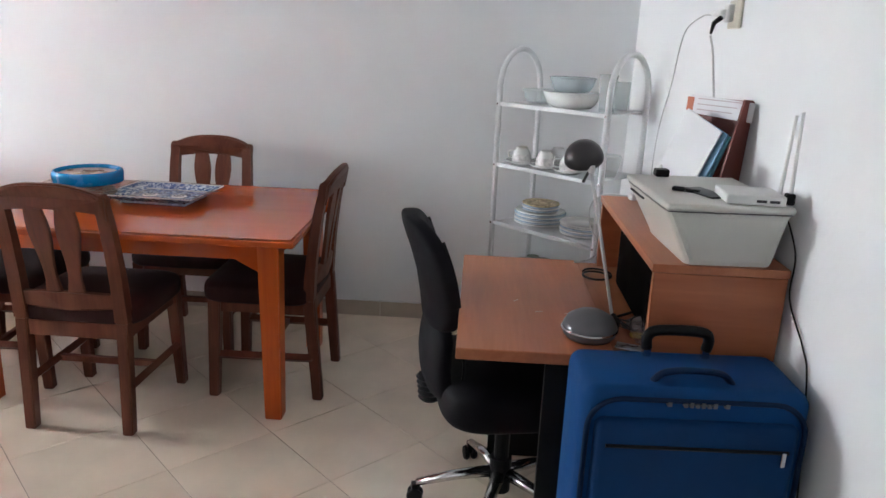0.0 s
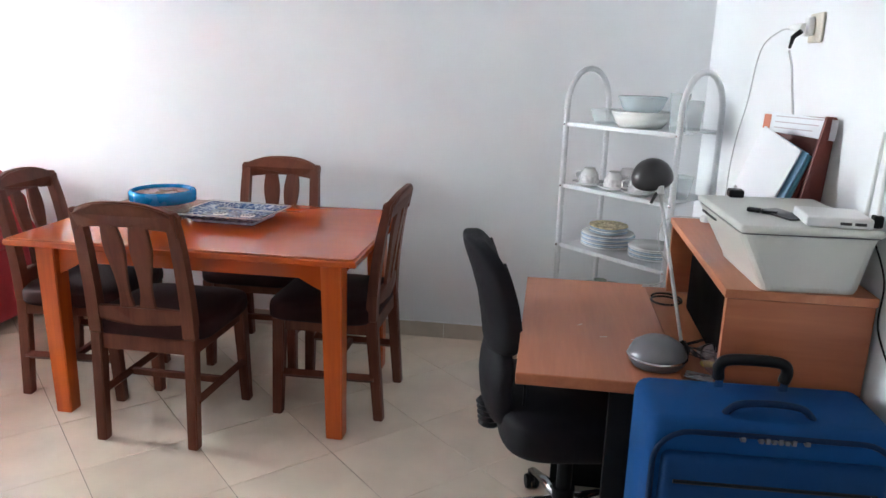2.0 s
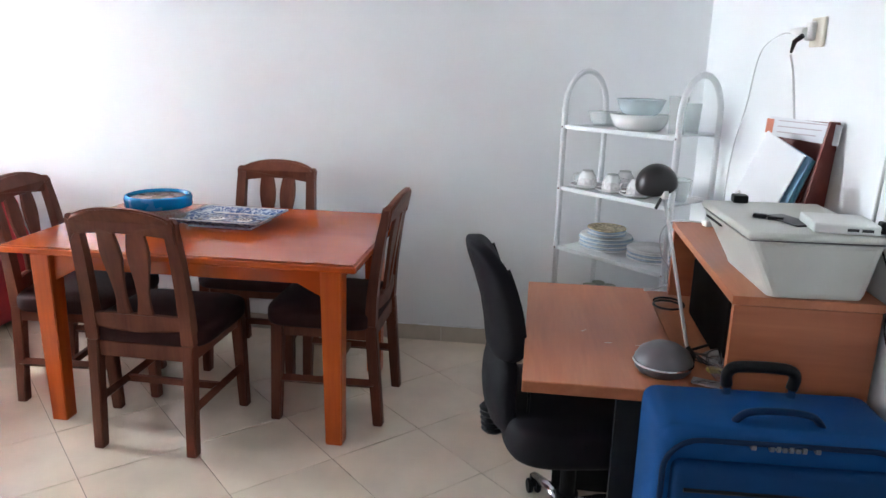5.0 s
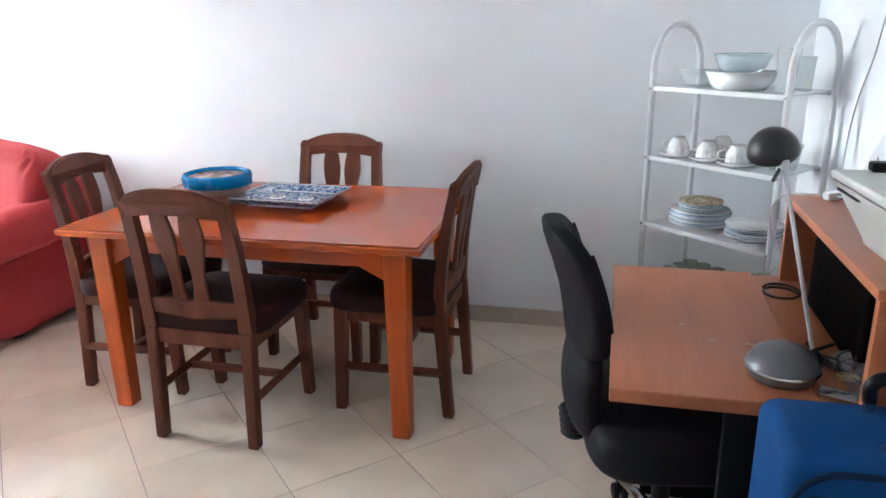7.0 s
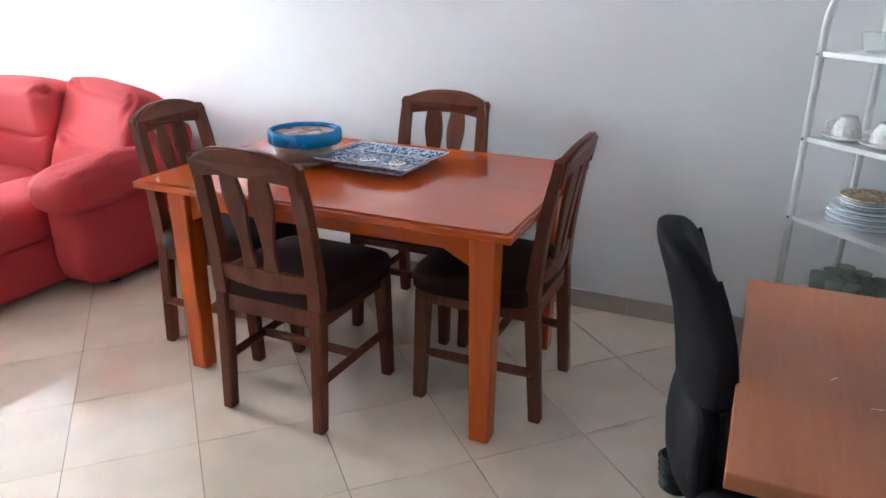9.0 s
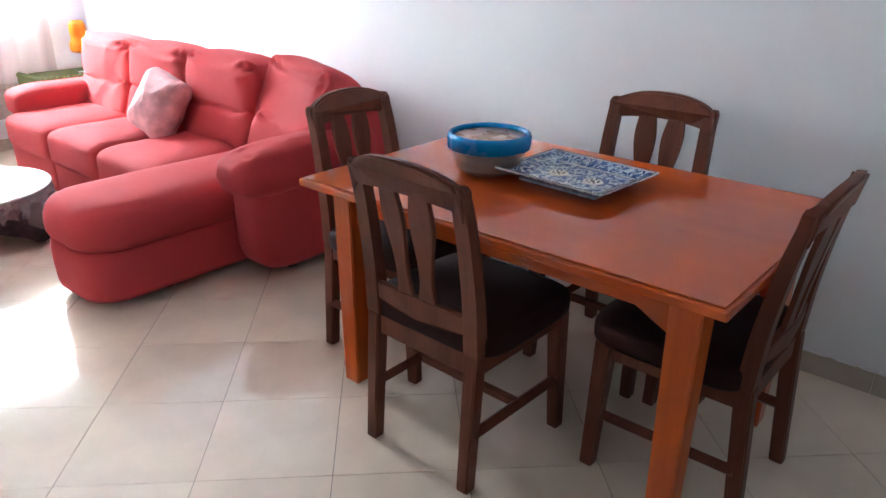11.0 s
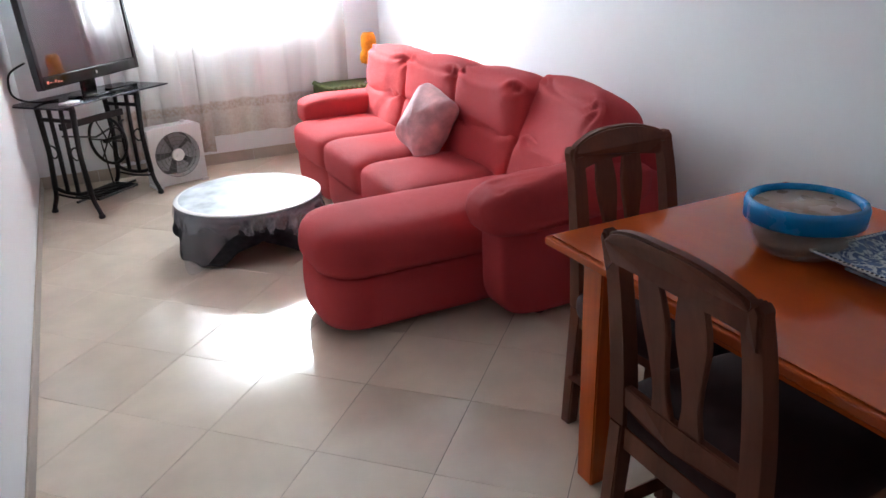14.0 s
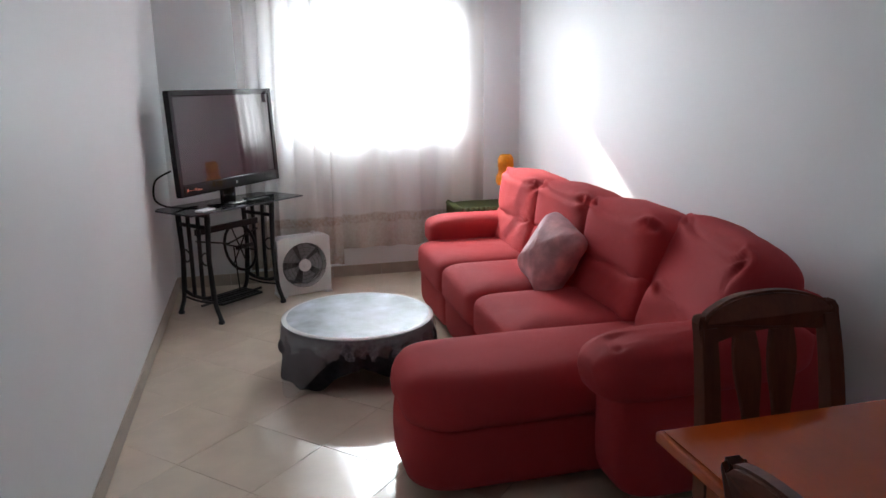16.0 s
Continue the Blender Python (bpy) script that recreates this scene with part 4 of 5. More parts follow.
def television():
    t = thing("television", STAND @ pose(0.035, 0.0, 0.708, 0, 0, 10), "large black flat-screen television on the sewing machine stand", "television")
    part("stand_foot", lathe([(0, 0), (0.17, 0), (0.175, 0.006), (0.16, 0.014), (0, 0.018)], 36, (0, 0, 0), squash=0.62), M_GLOSSBLACK, t)
    part("stand_neck", box(-0.06, 0.06, -0.005, 0.025, 0.012, 0.12, 0.005), M_GLOSSBLACK, t)
    z0, z1, w = 0.095, 0.712, 0.474
    bm = bmesh.new()
    y0, y1 = -0.052, -0.012
    box(-w, -w + 0.032, y0, y1, z0, z1, 0.004, bm=bm)
    box(w - 0.032, w, y0, y1, z0, z1, 0.004, bm=bm)
    box(-w + 0.030, w - 0.030, y0, y1, z1 - 0.034, z1, 0.004, bm=bm)
    box(-w + 0.030, w - 0.030, y0, y1, z0, z0 + 0.070, 0.004, bm=bm)
    box(-w + 0.01, w - 0.01, -0.034, 0.0, z0 + 0.01, z1 - 0.01, 0.004, bm=bm)
    part("bezel", bm, M_GLOSSBLACK, t)
    part("housing", box(-w + 0.05, w - 0.05, 0.002, 0.045, z0 + 0.05, z1 - 0.06, 0.02), M_BLACK, t)
    part("screen", box(-w + 0.033, w - 0.033, -0.045, -0.036, z0 + 0.071, z1 - 0.035), mat("plasma_screen", (0.050, 0.016, 0.028), 0.03, var=0.05, spec=0.8, coat=0.5, rough_var=0.01), t, "dark reflective maroon-tinted screen")
    part("badge", lathe([(0, 0), (0.010, 0), (0.010, 0.003), (0, 0.003)], 16), M_CHROME, t).matrix_local = pose(0.02, -0.053, z0 + 0.035, 90)
    bm = bmesh.new()
    for k in range(6):
        box(-w + 0.05 + k * 0.022, -w + 0.066 + k * 0.022, -0.0545, -0.0525, z0 + 0.030 + 0.004 * math.sin(k), z0 + 0.040 + 0.006 * math.cos(k * 2), bm=bm)
    part("sticker", bm, M_ORANGE, t, "small pale lettering strip")
    lean_back = pose(0, 0, 0.10, -3.0) @ pose(0, 0, -0.10)
    for ch in t.children:
        if not ch.name.startswith("stand"):
            ch.matrix_basis = lean_back @ ch.matrix_basis
    part("price_tag", box(w - 0.045, w - 0.008, -0.057, -0.054, z1 - 0.085, z1 - 0.012, 0.001), M_PAPER, t, "small paper tag at the corner")


television()
t = thing("remote_control", STAND @ pose(0.16, -0.13, 0.7085, 0, 0, 6), "black remote control on the glass top below the television", "remote control")
part("case", box(-0.09, 0.09, -0.022, 0.022, 0, 0.02, 0.006), M_BLACK, t)
t = thing("receiver_box", STAND @ pose(0.22, -0.085, 0.7085, 0, 0, 2), "slim black receiver box below the television", "electronics")
part("case", box(-0.11, 0.11, -0.018, 0.05, 0, 0.024, 0.004), M_GLOSSBLACK, t)
t = thing("paper_packet", STAND @ pose(-0.27, -0.14, 0.7085, 0, 0, 12), "small white packet on the glass top", "packet")
part("packet", box(-0.06, 0.06, -0.03, 0.03, 0, 0.012, 0.004), M_PAPER, t)
t = thing("cable", pose(0, 0, 0), "black television cable hanging in a loop beside the wall", "cable")
part("cord", tube([STAND @ Vector(p) for p in smooth_path([(-0.36, 0.03, 0.95), (-0.45, 0.06, 0.90), (-0.47, 0.06, 0.80), (-0.43, 0.04, 0.75), (-0.30, 0.05, 0.715), (-0.20, 0.02, 0.714)], 6)], 0.006, 6), M_BLACK, t, smooth=True)


def box_fan():
    t = thing("box_fan", pose(-5.295, 2.255, 0, 0, 0, 106), "white square box fan standing on the floor beside the stand", "fan")
    W, D, Z = 0.190, 0.055, 0.44
    bm = bmesh.new()
    n = 40
    R = 0.160
    zc = 0.215

    def frontface(y, flip):
        ring = [bm.verts.new((R * math.cos(2 * math.pi * k / n), y, zc + R * math.sin(2 * math.pi * k / n))) for k in range(n)]
        outer = []
        for k in range(n):
            a = 2 * math.pi * k / n
            c, s = math.cos(a), math.sin(a)
            q = 1 / max(abs(c) / W, abs(s) / ((Z - 0.03) / 2))
            outer.append(bm.verts.new((q * c, y, zc + q * s)))
        for k in range(n):
            f = (ring[k], ring[(k + 1) % n], outer[(k + 1) % n], outer[k])
            bm.faces.new(f[::-1] if flip else f)
        return ring, outer
    r1, o1 = frontface(-D, False)
    r2, o2 = frontface(D, True)
    for k in range(n):
        j = (k + 1) % n
        bm.faces.new((o1[k], o1[j], o2[j], o2[k]))
        bm.faces.new((r1[k], r2[k], r2[j], r1[j]))
    part("housing", bm, M_WHITE, t)
    for x in (-W, W - 0.05):
        part("foot", box(x, x + 0.05, -D - 0.02, D + 0.02, 0.0, 0.016, 0.004), M_WHITE, t)
    bm = bmesh.new()
    for r in (0.155, 0.128, 0.101, 0.074):
        tube([(r * math.cos(2 * math.pi * k / 32), -D - 0.006, zc + r * math.sin(2 * math.pi * k / 32)) for k in range(32)], 0.0018, 4, bm=bm, closed=True)
    for k in range(16):
        a = 2 * math.pi * k / 16
        tube([(0.035 * math.cos(a), -D - 0.007, zc + 0.035 * math.sin(a)), (0.160 * math.cos(a + 0.5), -D - 0.003, zc + 0.160 * math.sin(a + 0.5))], 0.0012, 4, bm=bm)
    part("grille", bm, mat("grey_wire", (0.20, 0.20, 0.20), 0.4), t, "thin grey wire grille")
    part("hub", lathe([(0, -0.012), (0.014, -0.011), (0.016, -0.006), (0.040, -0.005), (0.044, 0.0), (0.044, 0.01)], 24), M_WHITE, t).matrix_local = pose(0, -D - 0.008, zc, -90)
    for k in range(5):
        bm = bmesh.new()
        a0 = 2 * math.pi * k / 5
        vs = []
        for r, da, dy in ((0.03, -0.2, -0.008), (0.145, -0.42, -0.02), (0.15, 0.1, 0.0), (0.135, 0.5, 0.018), (0.03, 0.4, 0.008)):
            vs.append(bm.verts.new((r * math.cos(a0 + da), dy, zc + r * math.sin(a0 + da))))
        bm.faces.new(vs)
        part("blade", bm, mat("pale_grey_blade", (0.34, 0.34, 0.35), 0.4) if k == 0 else bpy.data.materials["pale_grey_blade"], t, "pale grey fan blade")
    part("rear_panel", box(-0.15, 0.15, D - 0.012, D - 0.006, zc - 0.15, zc + 0.15), mat("grey_rear_grille", (0.13, 0.13, 0.13), 0.5, var=0.3, scale=30), t)
    part("knob", lathe([(0, 0), (0.018, 0), (0.017, 0.014), (0, 0.016)], 16, (0.09, 0, Z - 0.015)), M_WHITE, t)


box_fan()

t = thing("wicker_chest", pose(-5.33, 3.66, 0), "moss-green woven chest with scalloped rim in the corner", "chest")
part("body", box(-0.26, 0.26, -0.29, 0.29, 0.0, 0.555, 0.02, 3), M_GREEN, t)
bm = bmesh.new()
for k in range(16):
    y = -0.29 + 0.58 * k / 15
    lathe([(0, 0), (0.024, 0.0), (0.022, 0.018), (0.010, 0.034), (0, 0.038)], 8, (0.25, y, 0.552), bm=bm)
for k in range(14):
    x = -0.25 + 0.50 * k / 13
    lathe([(0, 0), (0.022, 0.0), (0.020, 0.016), (0.008, 0.028), (0, 0.03)], 8, (x, -0.28, 0.552), bm=bm)
part("scalloped_rim", bm, M_GREEN, t)
t = thing("table_lamp", pose(-5.30, 3.765, 0.556), "slim table lamp with orange glass shade on the green chest", "lamp")
part("base", lathe([(0, 0), (0.05, 0), (0.05, 0.008), (0.01, 0.016), (0.005, 0.02), (0.005, 0.15), (0, 0.15)], 20), M_CHROME, t)
prof = [(0.030, 0.145), (0.050, 0.152), (0.057, 0.175), (0.056, 0.215), (0.044, 0.240), (0.043, 0.262), (0.047, 0.29), (0.045, 0.345), (0.032, 0.372),
        (0.028, 0.372), (0.040, 0.343), (0.042, 0.29), (0.038, 0.262), (0.039, 0.240), (0.050, 0.213), (0.051, 0.178), (0.045, 0.157), (0.030, 0.145)]
bm = lathe([(r * 1.25, z) for r, z in prof], 20)
part("shade", bm, M_AMBER, t, "orange translucent shade", True)


# ---- the desk corner ----
def desk():
    t = thing("desk", pose(0, 0, 0), "reddish laminate desk against the wall with black underframe", "desk")
    part("desktop", box(0.50, 0.885, 1.945, 2.735, 0.722, 0.752, 0.003), M_DESK, t)
    part("rear_desktop", box(0.888, 1.255, 1.945, 2.735, 0.716, 0.745, 0.002), M_DESK, t, "reddish laminate rear desktop strip")
    part("side_panel", box(0.62, 1.24, 2.695, 2.72, 0.0, 0.715, 0.002), M_BLACK, t, "black side panel")
    part("side_panel", box(0.72, 1.24, 1.960, 1.985, 0.0, 0.715, 0.002), M_BLACK, t, "black side panel")
    part("modesty_panel", box(1.20, 1.225, 1.986, 2.694, 0.25, 0.715), M_BLACK, t, "black rear panel")
    t = thing("desk_hutch", pose(0, 0, 0), "reddish laminate open shelf box standing on the desk", "shelf")
    part("top", box(0.945, 1.258, 1.950, 2.715, 0.967, 0.987, 0.0015), M_DESK, t)
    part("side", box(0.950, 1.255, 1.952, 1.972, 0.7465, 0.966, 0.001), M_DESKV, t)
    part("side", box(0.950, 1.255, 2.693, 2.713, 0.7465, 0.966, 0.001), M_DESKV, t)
    # Back board coloured black: the shade at the back of the shelf.
    part("back", box(1.245, 1.256, 1.973, 2.692, 0.7465, 0.966), M_BLACK, t, "back board coloured black for the shaded recess")


desk()
# Added near-black block that stands in for the shade inside the open shelf.
t = thing("equipment_box", pose(1.11, 2.30, 0.7465), "added black block standing in for the deep shade inside the desk shelf", "electronics")
part("case", box(-0.130, 0.12, -0.21, 0.22, 0.0, 0.190, 0.012), mat("recess_shade_black", (0.003, 0.002, 0.002), 0.9, spec=0.04), t)
t = thing("clutter_bag", pose(0.985, 2.035, 0.7465), "small crumpled clear bag of sundries on the desk", "bag")
part("bag", pillow(0.10, 0.09, 0.06, 0.6, 0.7, 0.02, 22, 4, pose(0, 0, 0.032), 14), M_FILM, t, smooth=True)
t = thing("sweet_wrapper", pose(0.962, 2.085, 0.7465), "tiny yellow wrapper on the desk", "wrapper")
part("wrapper", pillow(0.045, 0.022, 0.016, 0.6, 0.7, 0.006, 30, 4, pose(0, 0, 0.008), 8), mat("yellow_foil", (0.55, 0.42, 0.08), 0.4), t, smooth=True)
t = thing("crumpled_receipt", pose(0.975, 2.145, 0.7465, 0, 0, 30), "crumpled grey paper receipt on the desk behind the lamp", "paper")
part("receipt", pillow(0.085, 0.05, 0.032, 0.5, 0.8, 0.016, 30, 9, pose(0, 0, 0.016), 12), mat("grey_receipt_paper", (0.26, 0.23, 0.23), 0.8, var=0.3, scale=30), t, smooth=True)
t = thing("blister_pack", pose(0.925, 2.005, 0.7525, 0, 0, -20), "small silver foil pack on the desk", "packet")
part("foil", box(-0.032, 0.032, -0.018, 0.018, 0.0, 0.004, 0.001), mat("silver_foil", (0.45, 0.46, 0.48), 0.3, metal=0.8, var=0.2, scale=40, bump=0.6, bump_scale=120), t)
for px, py, pa, lab in ((0.905, 2.175, 62, "dark ballpoint pen on the desk beside the lamp"), (0.928, 2.19, 100, "thin black pencil on the desk beside the lamp"), (0.945, 2.215, 40, "short dark pen inside the desk shelf")):
    t = thing("pen", pose(px, py, 0.7565, 0, 0, pa), lab, "pen", "pens on the desk")
    part("barrel", tube([(-0.055, 0, 0), (0.045, 0, 0), (0.056, 0, 0)], [0.004, 0.004, 0.0012], 8), M_BLACK, t, smooth=True)
    part("pen_cap", tube([(-0.065, 0, 0.0005), (-0.030, 0, 0.0005)], 0.0048, 8), M_CHROME if pa == 62 else M_DGREY, t, smooth=True)
t = thing("wire_tangle", pose(0.945, 2.09, 0.7475), "tangle of thin brown and black wires behind the desk lamp", "cable")
rnd = random.Random(3)
for k in range(3):
    pts = [(rnd.uniform(-0.035, 0.045), rnd.uniform(-0.05, 0.06), 0.006 + rnd.uniform(0.0, 0.035)) for _ in range(7)]
    part("wire", tube(smooth_path(pts, 5), 0.0016, 5), M_BLACK if k else M_LEGDARK, t, smooth=True)


def suitcase():
    t = thing("suitcase", pose(1.005, 1.815, 0, 0, 0, 2), "large blue fabric suitcase standing in front of the desk", "suitcase")
    hx, hy, z0, z1 = 0.238, 0.112, 0.045, 0.790
    part("shell", box(-hx, hx, -hy, hy, z0, z1, 0.032, 4), M_BLUEF, t, smooth=True)
    part("front_pocket", box(-hx + 0.028, hx - 0.028, -hy - 0.022, -hy + 0.02, z0 + 0.03, z1 - 0.060, 0.018, 4), M_BLUEPK, t, "darker blue front pocket", True)
    r = 0.07
    loop = []
    x0, x1, a0, a1 = -hx + 0.012, hx - 0.012, z0 + 0.02, z1 - 0.018
    for cx, cz, s in ((x1 - r, a1 - r, 0), (x0 + r, a1 - r, 90), (x0 + r, a0 + r, 180), (x1 - r, a0 + r, 270)):
        for k in range(7):
            a = math.radians(s + 15 * k)
            loop.append((cx + r * math.cos(a), -hy - 0.002, cz + r * math.sin(a)))
    part("piping", tube(loop, 0.006, 6, closed=True), M_BLUEDK, t, "dark blue piping", True)
    part("pocket_zip", tube([(-hx + 0.05, -hy - 0.024, z1 - 0.115), (hx - 0.05, -hy - 0.024, z1 - 0.115)], 0.004, 6), M_BLACK, t, "black zip")
    part("pocket_zip", tube([(-hx + 0.05, -hy - 0.024, z1 - 0.42), (hx - 0.05, -hy - 0.024, z1 - 0.42)], 0.004, 6), M_BLACK, t, "black zip")
    bm = bmesh.new()
    for k in range(6):
        box(-0.033 + k * 0.012, -0.025 + k * 0.012, -hy - 0.010, -hy + 0.006, z1 - 0.029, z1 - 0.020 + 0.002 * (k % 2), 0.001, bm=bm)
    for x in (-0.062, 0.056):
        box(x - 0.005, x + 0.005, -hy - 0.009, -hy + 0.006, z1 - 0.029, z1 - 0.019, 0.002, bm=bm)
    part("badge", bm, M_SILVER, t, "small metal badge")
    part("zip_puller", box(hx - 0.066, hx - 0.056, -hy - 0.031, -hy - 0.025, z1 - 0.145, z1 - 0.112, 0.002), M_CHROME, t, "small metal zip puller")
    pts = smooth_path([(-0.085, -0.055, z1 - 0.006), (-0.06, -0.06, z1 + 0.020), (0, -0.06, z1 + 0.026), (0.06, -0.06, z1 + 0.020), (0.085, -0.055, z1 - 0.006)], 5)
    part("top_handle", tube(pts, 0.012, 8, flat=0.6), M_BLUEDK, t, "padded blue carry handle", True)
    for x in (-0.0665, 0.0665):
        part("trolley_rod", box(x - 0.0085, x + 0.0085, 0.060, 0.078, z1 - 0.01, z1 + 0.03, 0.003), M_CHROME, t)
    pts = smooth_path([(-0.067, 0.069, z1 + 0.018), (-0.069, 0.066, z1 + 0.048), (-0.045, 0.064, z1 + 0.064), (0.045, 0.064, z1 + 0.064), (0.069, 0.066, z1 + 0.048), (0.067, 0.069, z1 + 0.018)], 5)
    part("trolley_grip", tube(pts, 0.0125, 10), M_BLACK, t, "black telescopic grip", True)
    for x in (-0.18, 0.18):
        for y in (-0.08, 0.08):
            part("wheel", lathe([(0, -0.012), (0.022, -0.012), (0.025, 0), (0.022, 0.012), (0, 0.012)], 14), M_BLACK, t).matrix_local = pose(x, y, 0.025, 0, 90)


suitcase()


def office_chair():
    t = thing("office_chair", pose(0.655, 2.40, 0, 0, 0, -78), "black office swivel chair with chrome star base at the desk", "chair")
    pillar = lathe([(0, 0.06), (0.035, 0.06), (0.035, 0.18), (0.024, 0.18), (0.024, 0.40), (0, 0.40)], 20)
    part("gas_column", pillar, M_BLACK, t)
    for k in range(5):
        a = math.radians(72 * k + 45)
        c, s = math.cos(a), math.sin(a)
        part("star_leg", tube([(c * 0.03, s * 0.03, 0.125), (c * 0.15, s * 0.15, 0.105), (c * 0.27, s * 0.27, 0.072)], [0.023, 0.019, 0.014], 8, flat=0.8), M_CHROME, t, "chrome star leg", True)
        bm = bmesh.new()
        for o in (-0.014, 0.014):
            lathe([(0, -0.008), (0.024, -0.008), (0.027, 0), (0.024, 0.008), (0, 0.008)], 14, (0, 0, o), bm=bm)
        part("castor", bm, M_BLACK, t, "black twin castor").matrix_local = pose(c * 0.275, s * 0.275, 0.0275, 90, 0, 72 * k + 40)
        part("castor_hood", box(-0.014, 0.014, -0.012, 0.012, 0.03, 0.07, 0.004), M_BLACK, t).matrix_local = pose(c * 0.275, s * 0.275, 0)
    part("mechanism", box(-0.07, 0.07, -0.12, 0.10, 0.39, 0.43, 0.01), M_BLACK, t)
    part("seat", pillow(0.50, 0.50, 0.15, 0.45, 0.45, 0.004, 5, 1.0, pose(0.0, 0.02, 0.455), 22, 0.1), M_BLACKF, t, "black fabric seat", True)
    part("spine", tube(smooth_path([(0, -0.08, 0.415), (0, -0.22, 0.42), (0, -0.245, 0.50), (0, -0.235, 0.62)], 5), 0.022, 8, flat=0.5), M_BLACK, t, smooth=True)

    def back(z0, z1, w, th, off, slant, ex, ez, belly=0.02, wing=0.045):
        h = z1 - z0
        bm = pillow(2 * w, 2 * th, h, ex, ez, 0.002, 5, z0, pose(0, 0, (z0 + z1) / 2), 26)
        for p in bm.verts:
            v = (p.co.z - z0) / h
            u = p.co.x / w
            p.co.y += -0.250 - slant * v + off + wing * u * u + belly * math.sin(max(0.0, min(1.0, v)) * math.pi)
            p.co.z -= 0.030 * abs(u) ** 3 * max(0.0, v) ** 4
        return bm
    part("upper_back", back(0.655, 0.990, 0.155, 0.036, 0.012, 0.080, 0.55, 0.42), M_BLACKF, t, "black padded upper backrest", True)
    for z0, z1, w0, w1, off, slant in ((0.655, 0.985, 0.152, 0.150, 0.012, 0.080), (0.440, 0.685, 0.139, 0.138, 0.010, 0.005)):
        for u in (-0.93, 0.93):
            pts = []
            for i in range(9):
                v = 0.06 + 0.80 * i / 8
                w = (w0 + (w1 - w0) * v) * (1 - 0.16 * max(0, (v - 0.78) / 0.22) ** 2)
                pts.append((u * w * 1.045, -0.250 - slant * v + off + 0.045 + 0.02 * math.sin(v * math.pi) + 0.012, z0 + (z1 - z0) * v))
            part("seam_piping", tube(pts, 0.0045, 6), M_BLACK, t, "black seam piping", True)
    for k in range(5):
        z = 0.405 + 0.017 * k
        part("bellows_ring", lathe([(0, -0.008), (0.030, -0.008), (0.037, 0), (0.030, 0.008), (0, 0.008)], 20), M_BLACK, t).matrix_local = pose(0, -0.240 - 0.002 * k, z)
    part("lower_back", back(0.440, 0.690, 0.145, 0.030, 0.022, 0.005, 0.55, 0.45, -0.018, 0.030), M_BLACKF, t, "black padded lumbar backrest", True)


office_chair()


def desk_lamp():
    t = thing("desk_lamp", pose(0.835, 2.065, 0.752), "silver-based desk lamp with dark round head on the desk", "lamp")
    part("base", lathe([(0, 0), (0.058, 0), (0.066, 0.010), (0.070, 0.024), (0.068, 0.034), (0.058, 0.052), (0.036, 0.066), (0, 0.072)], 40), M_SILVER, t, "round silver-grey base", True)
    part("base_band", lathe([(0.0685, 0.020), (0.0725, 0.024), (0.0685, 0.028)], 40), M_CHROME, t)
    head = Vector((-0.022, 0.215, 0.420))
    joint = head + Vector((0.015, -0.040, -0.020))
    part("arm", tube([(0.060, 0.02, 0.04), joint], 0.0045, 8), M_CABLEW, t, smooth=True)
    part("pivot", lathe([(0, -0.015), (0.018, -0.015), (0.020, 0.01), (0, 0.03)], 14, (0.060, 0.02, 0.03)), M_BLACK, t)
    prof = [(0.0, 0.053)] + [(0.053 * math.sin(a), 0.053 * math.cos(a)) for a in [math.radians(12 * k) for k in range(1, 9)]] + [(0.049, -0.010), (0.045, 0.0), (0.032, 0.026), (0, 0.035)]
    part("head", lathe(prof, 32), M_DGREY, t, "dark grey dome head", True).matrix_local = Matrix.Translation(head) @ pose(0, 0, 0, 18, -12, 0)
    part("head_clip", tube([joint + Vector((0, 0, 0.005)), joint + Vector((-0.020, -0.012, -0.035))], 0.004, 6), M_DGREY, t)
    part("joint", lathe([(0, -0.012), (0.011, -0.010), (0.011, 0.010), (0, 0.012)], 12, tuple(joint)), M_WHITE, t)


desk_lamp()


def printer():
    t = thing("printer", pose(1.085, 2.115, 0.9875, 0, 0, 3), "warm white multifunction printer with tapered body on the desk shelf", "printer")
    bm = bmesh.new()
    lv = []
    for hx0, hx1, hy, z in ((-0.075, 0.125, 0.155, 0.0), (-0.078, 0.128, 0.160, 0.012), (-0.135, 0.140, 0.180, 0.118), (-0.140, 0.143, 0.184, 0.128)):
        r = 0.02
        ring = []
        for cx, cy, s in ((hx1 - r, hy - r, 0), (hx0 + r, hy - r, 90), (hx0 + r, -hy + r, 180), (hx1 - r, -hy + r, 270)):
            for k in range(4):
                a = math.radians(s + 30 * k)
                ring.append(bm.verts.new((cx + r * math.cos(a), cy + r * math.sin(a), z)))
        lv.append(ring)
    for A, B in zip(lv, lv[1:]):
        for j in range(16):
            bm.faces.new((A[j], A[(j + 1) % 16], B[(j + 1) % 16], B[j]))
    bm.faces.new(lv[0][::-1])
    bm.faces.new(lv[-1])
    part("body", bm, M_PRINTER, t)
    part("scanner_lid", box(-0.143, 0.146, -0.187, 0.187, 0.131, 0.148, 0.007, 3), M_PRINTER, t)
    part("seam", box(-0.137, 0.140, -0.181, 0.181, 0.1285, 0.1305), M_SILVER, t, "dark seam")
    part("paper_slot", box(-0.1375, -0.128, 0.03, 0.15, 0.112, 0.116), M_BLACK, t, "dark slot")


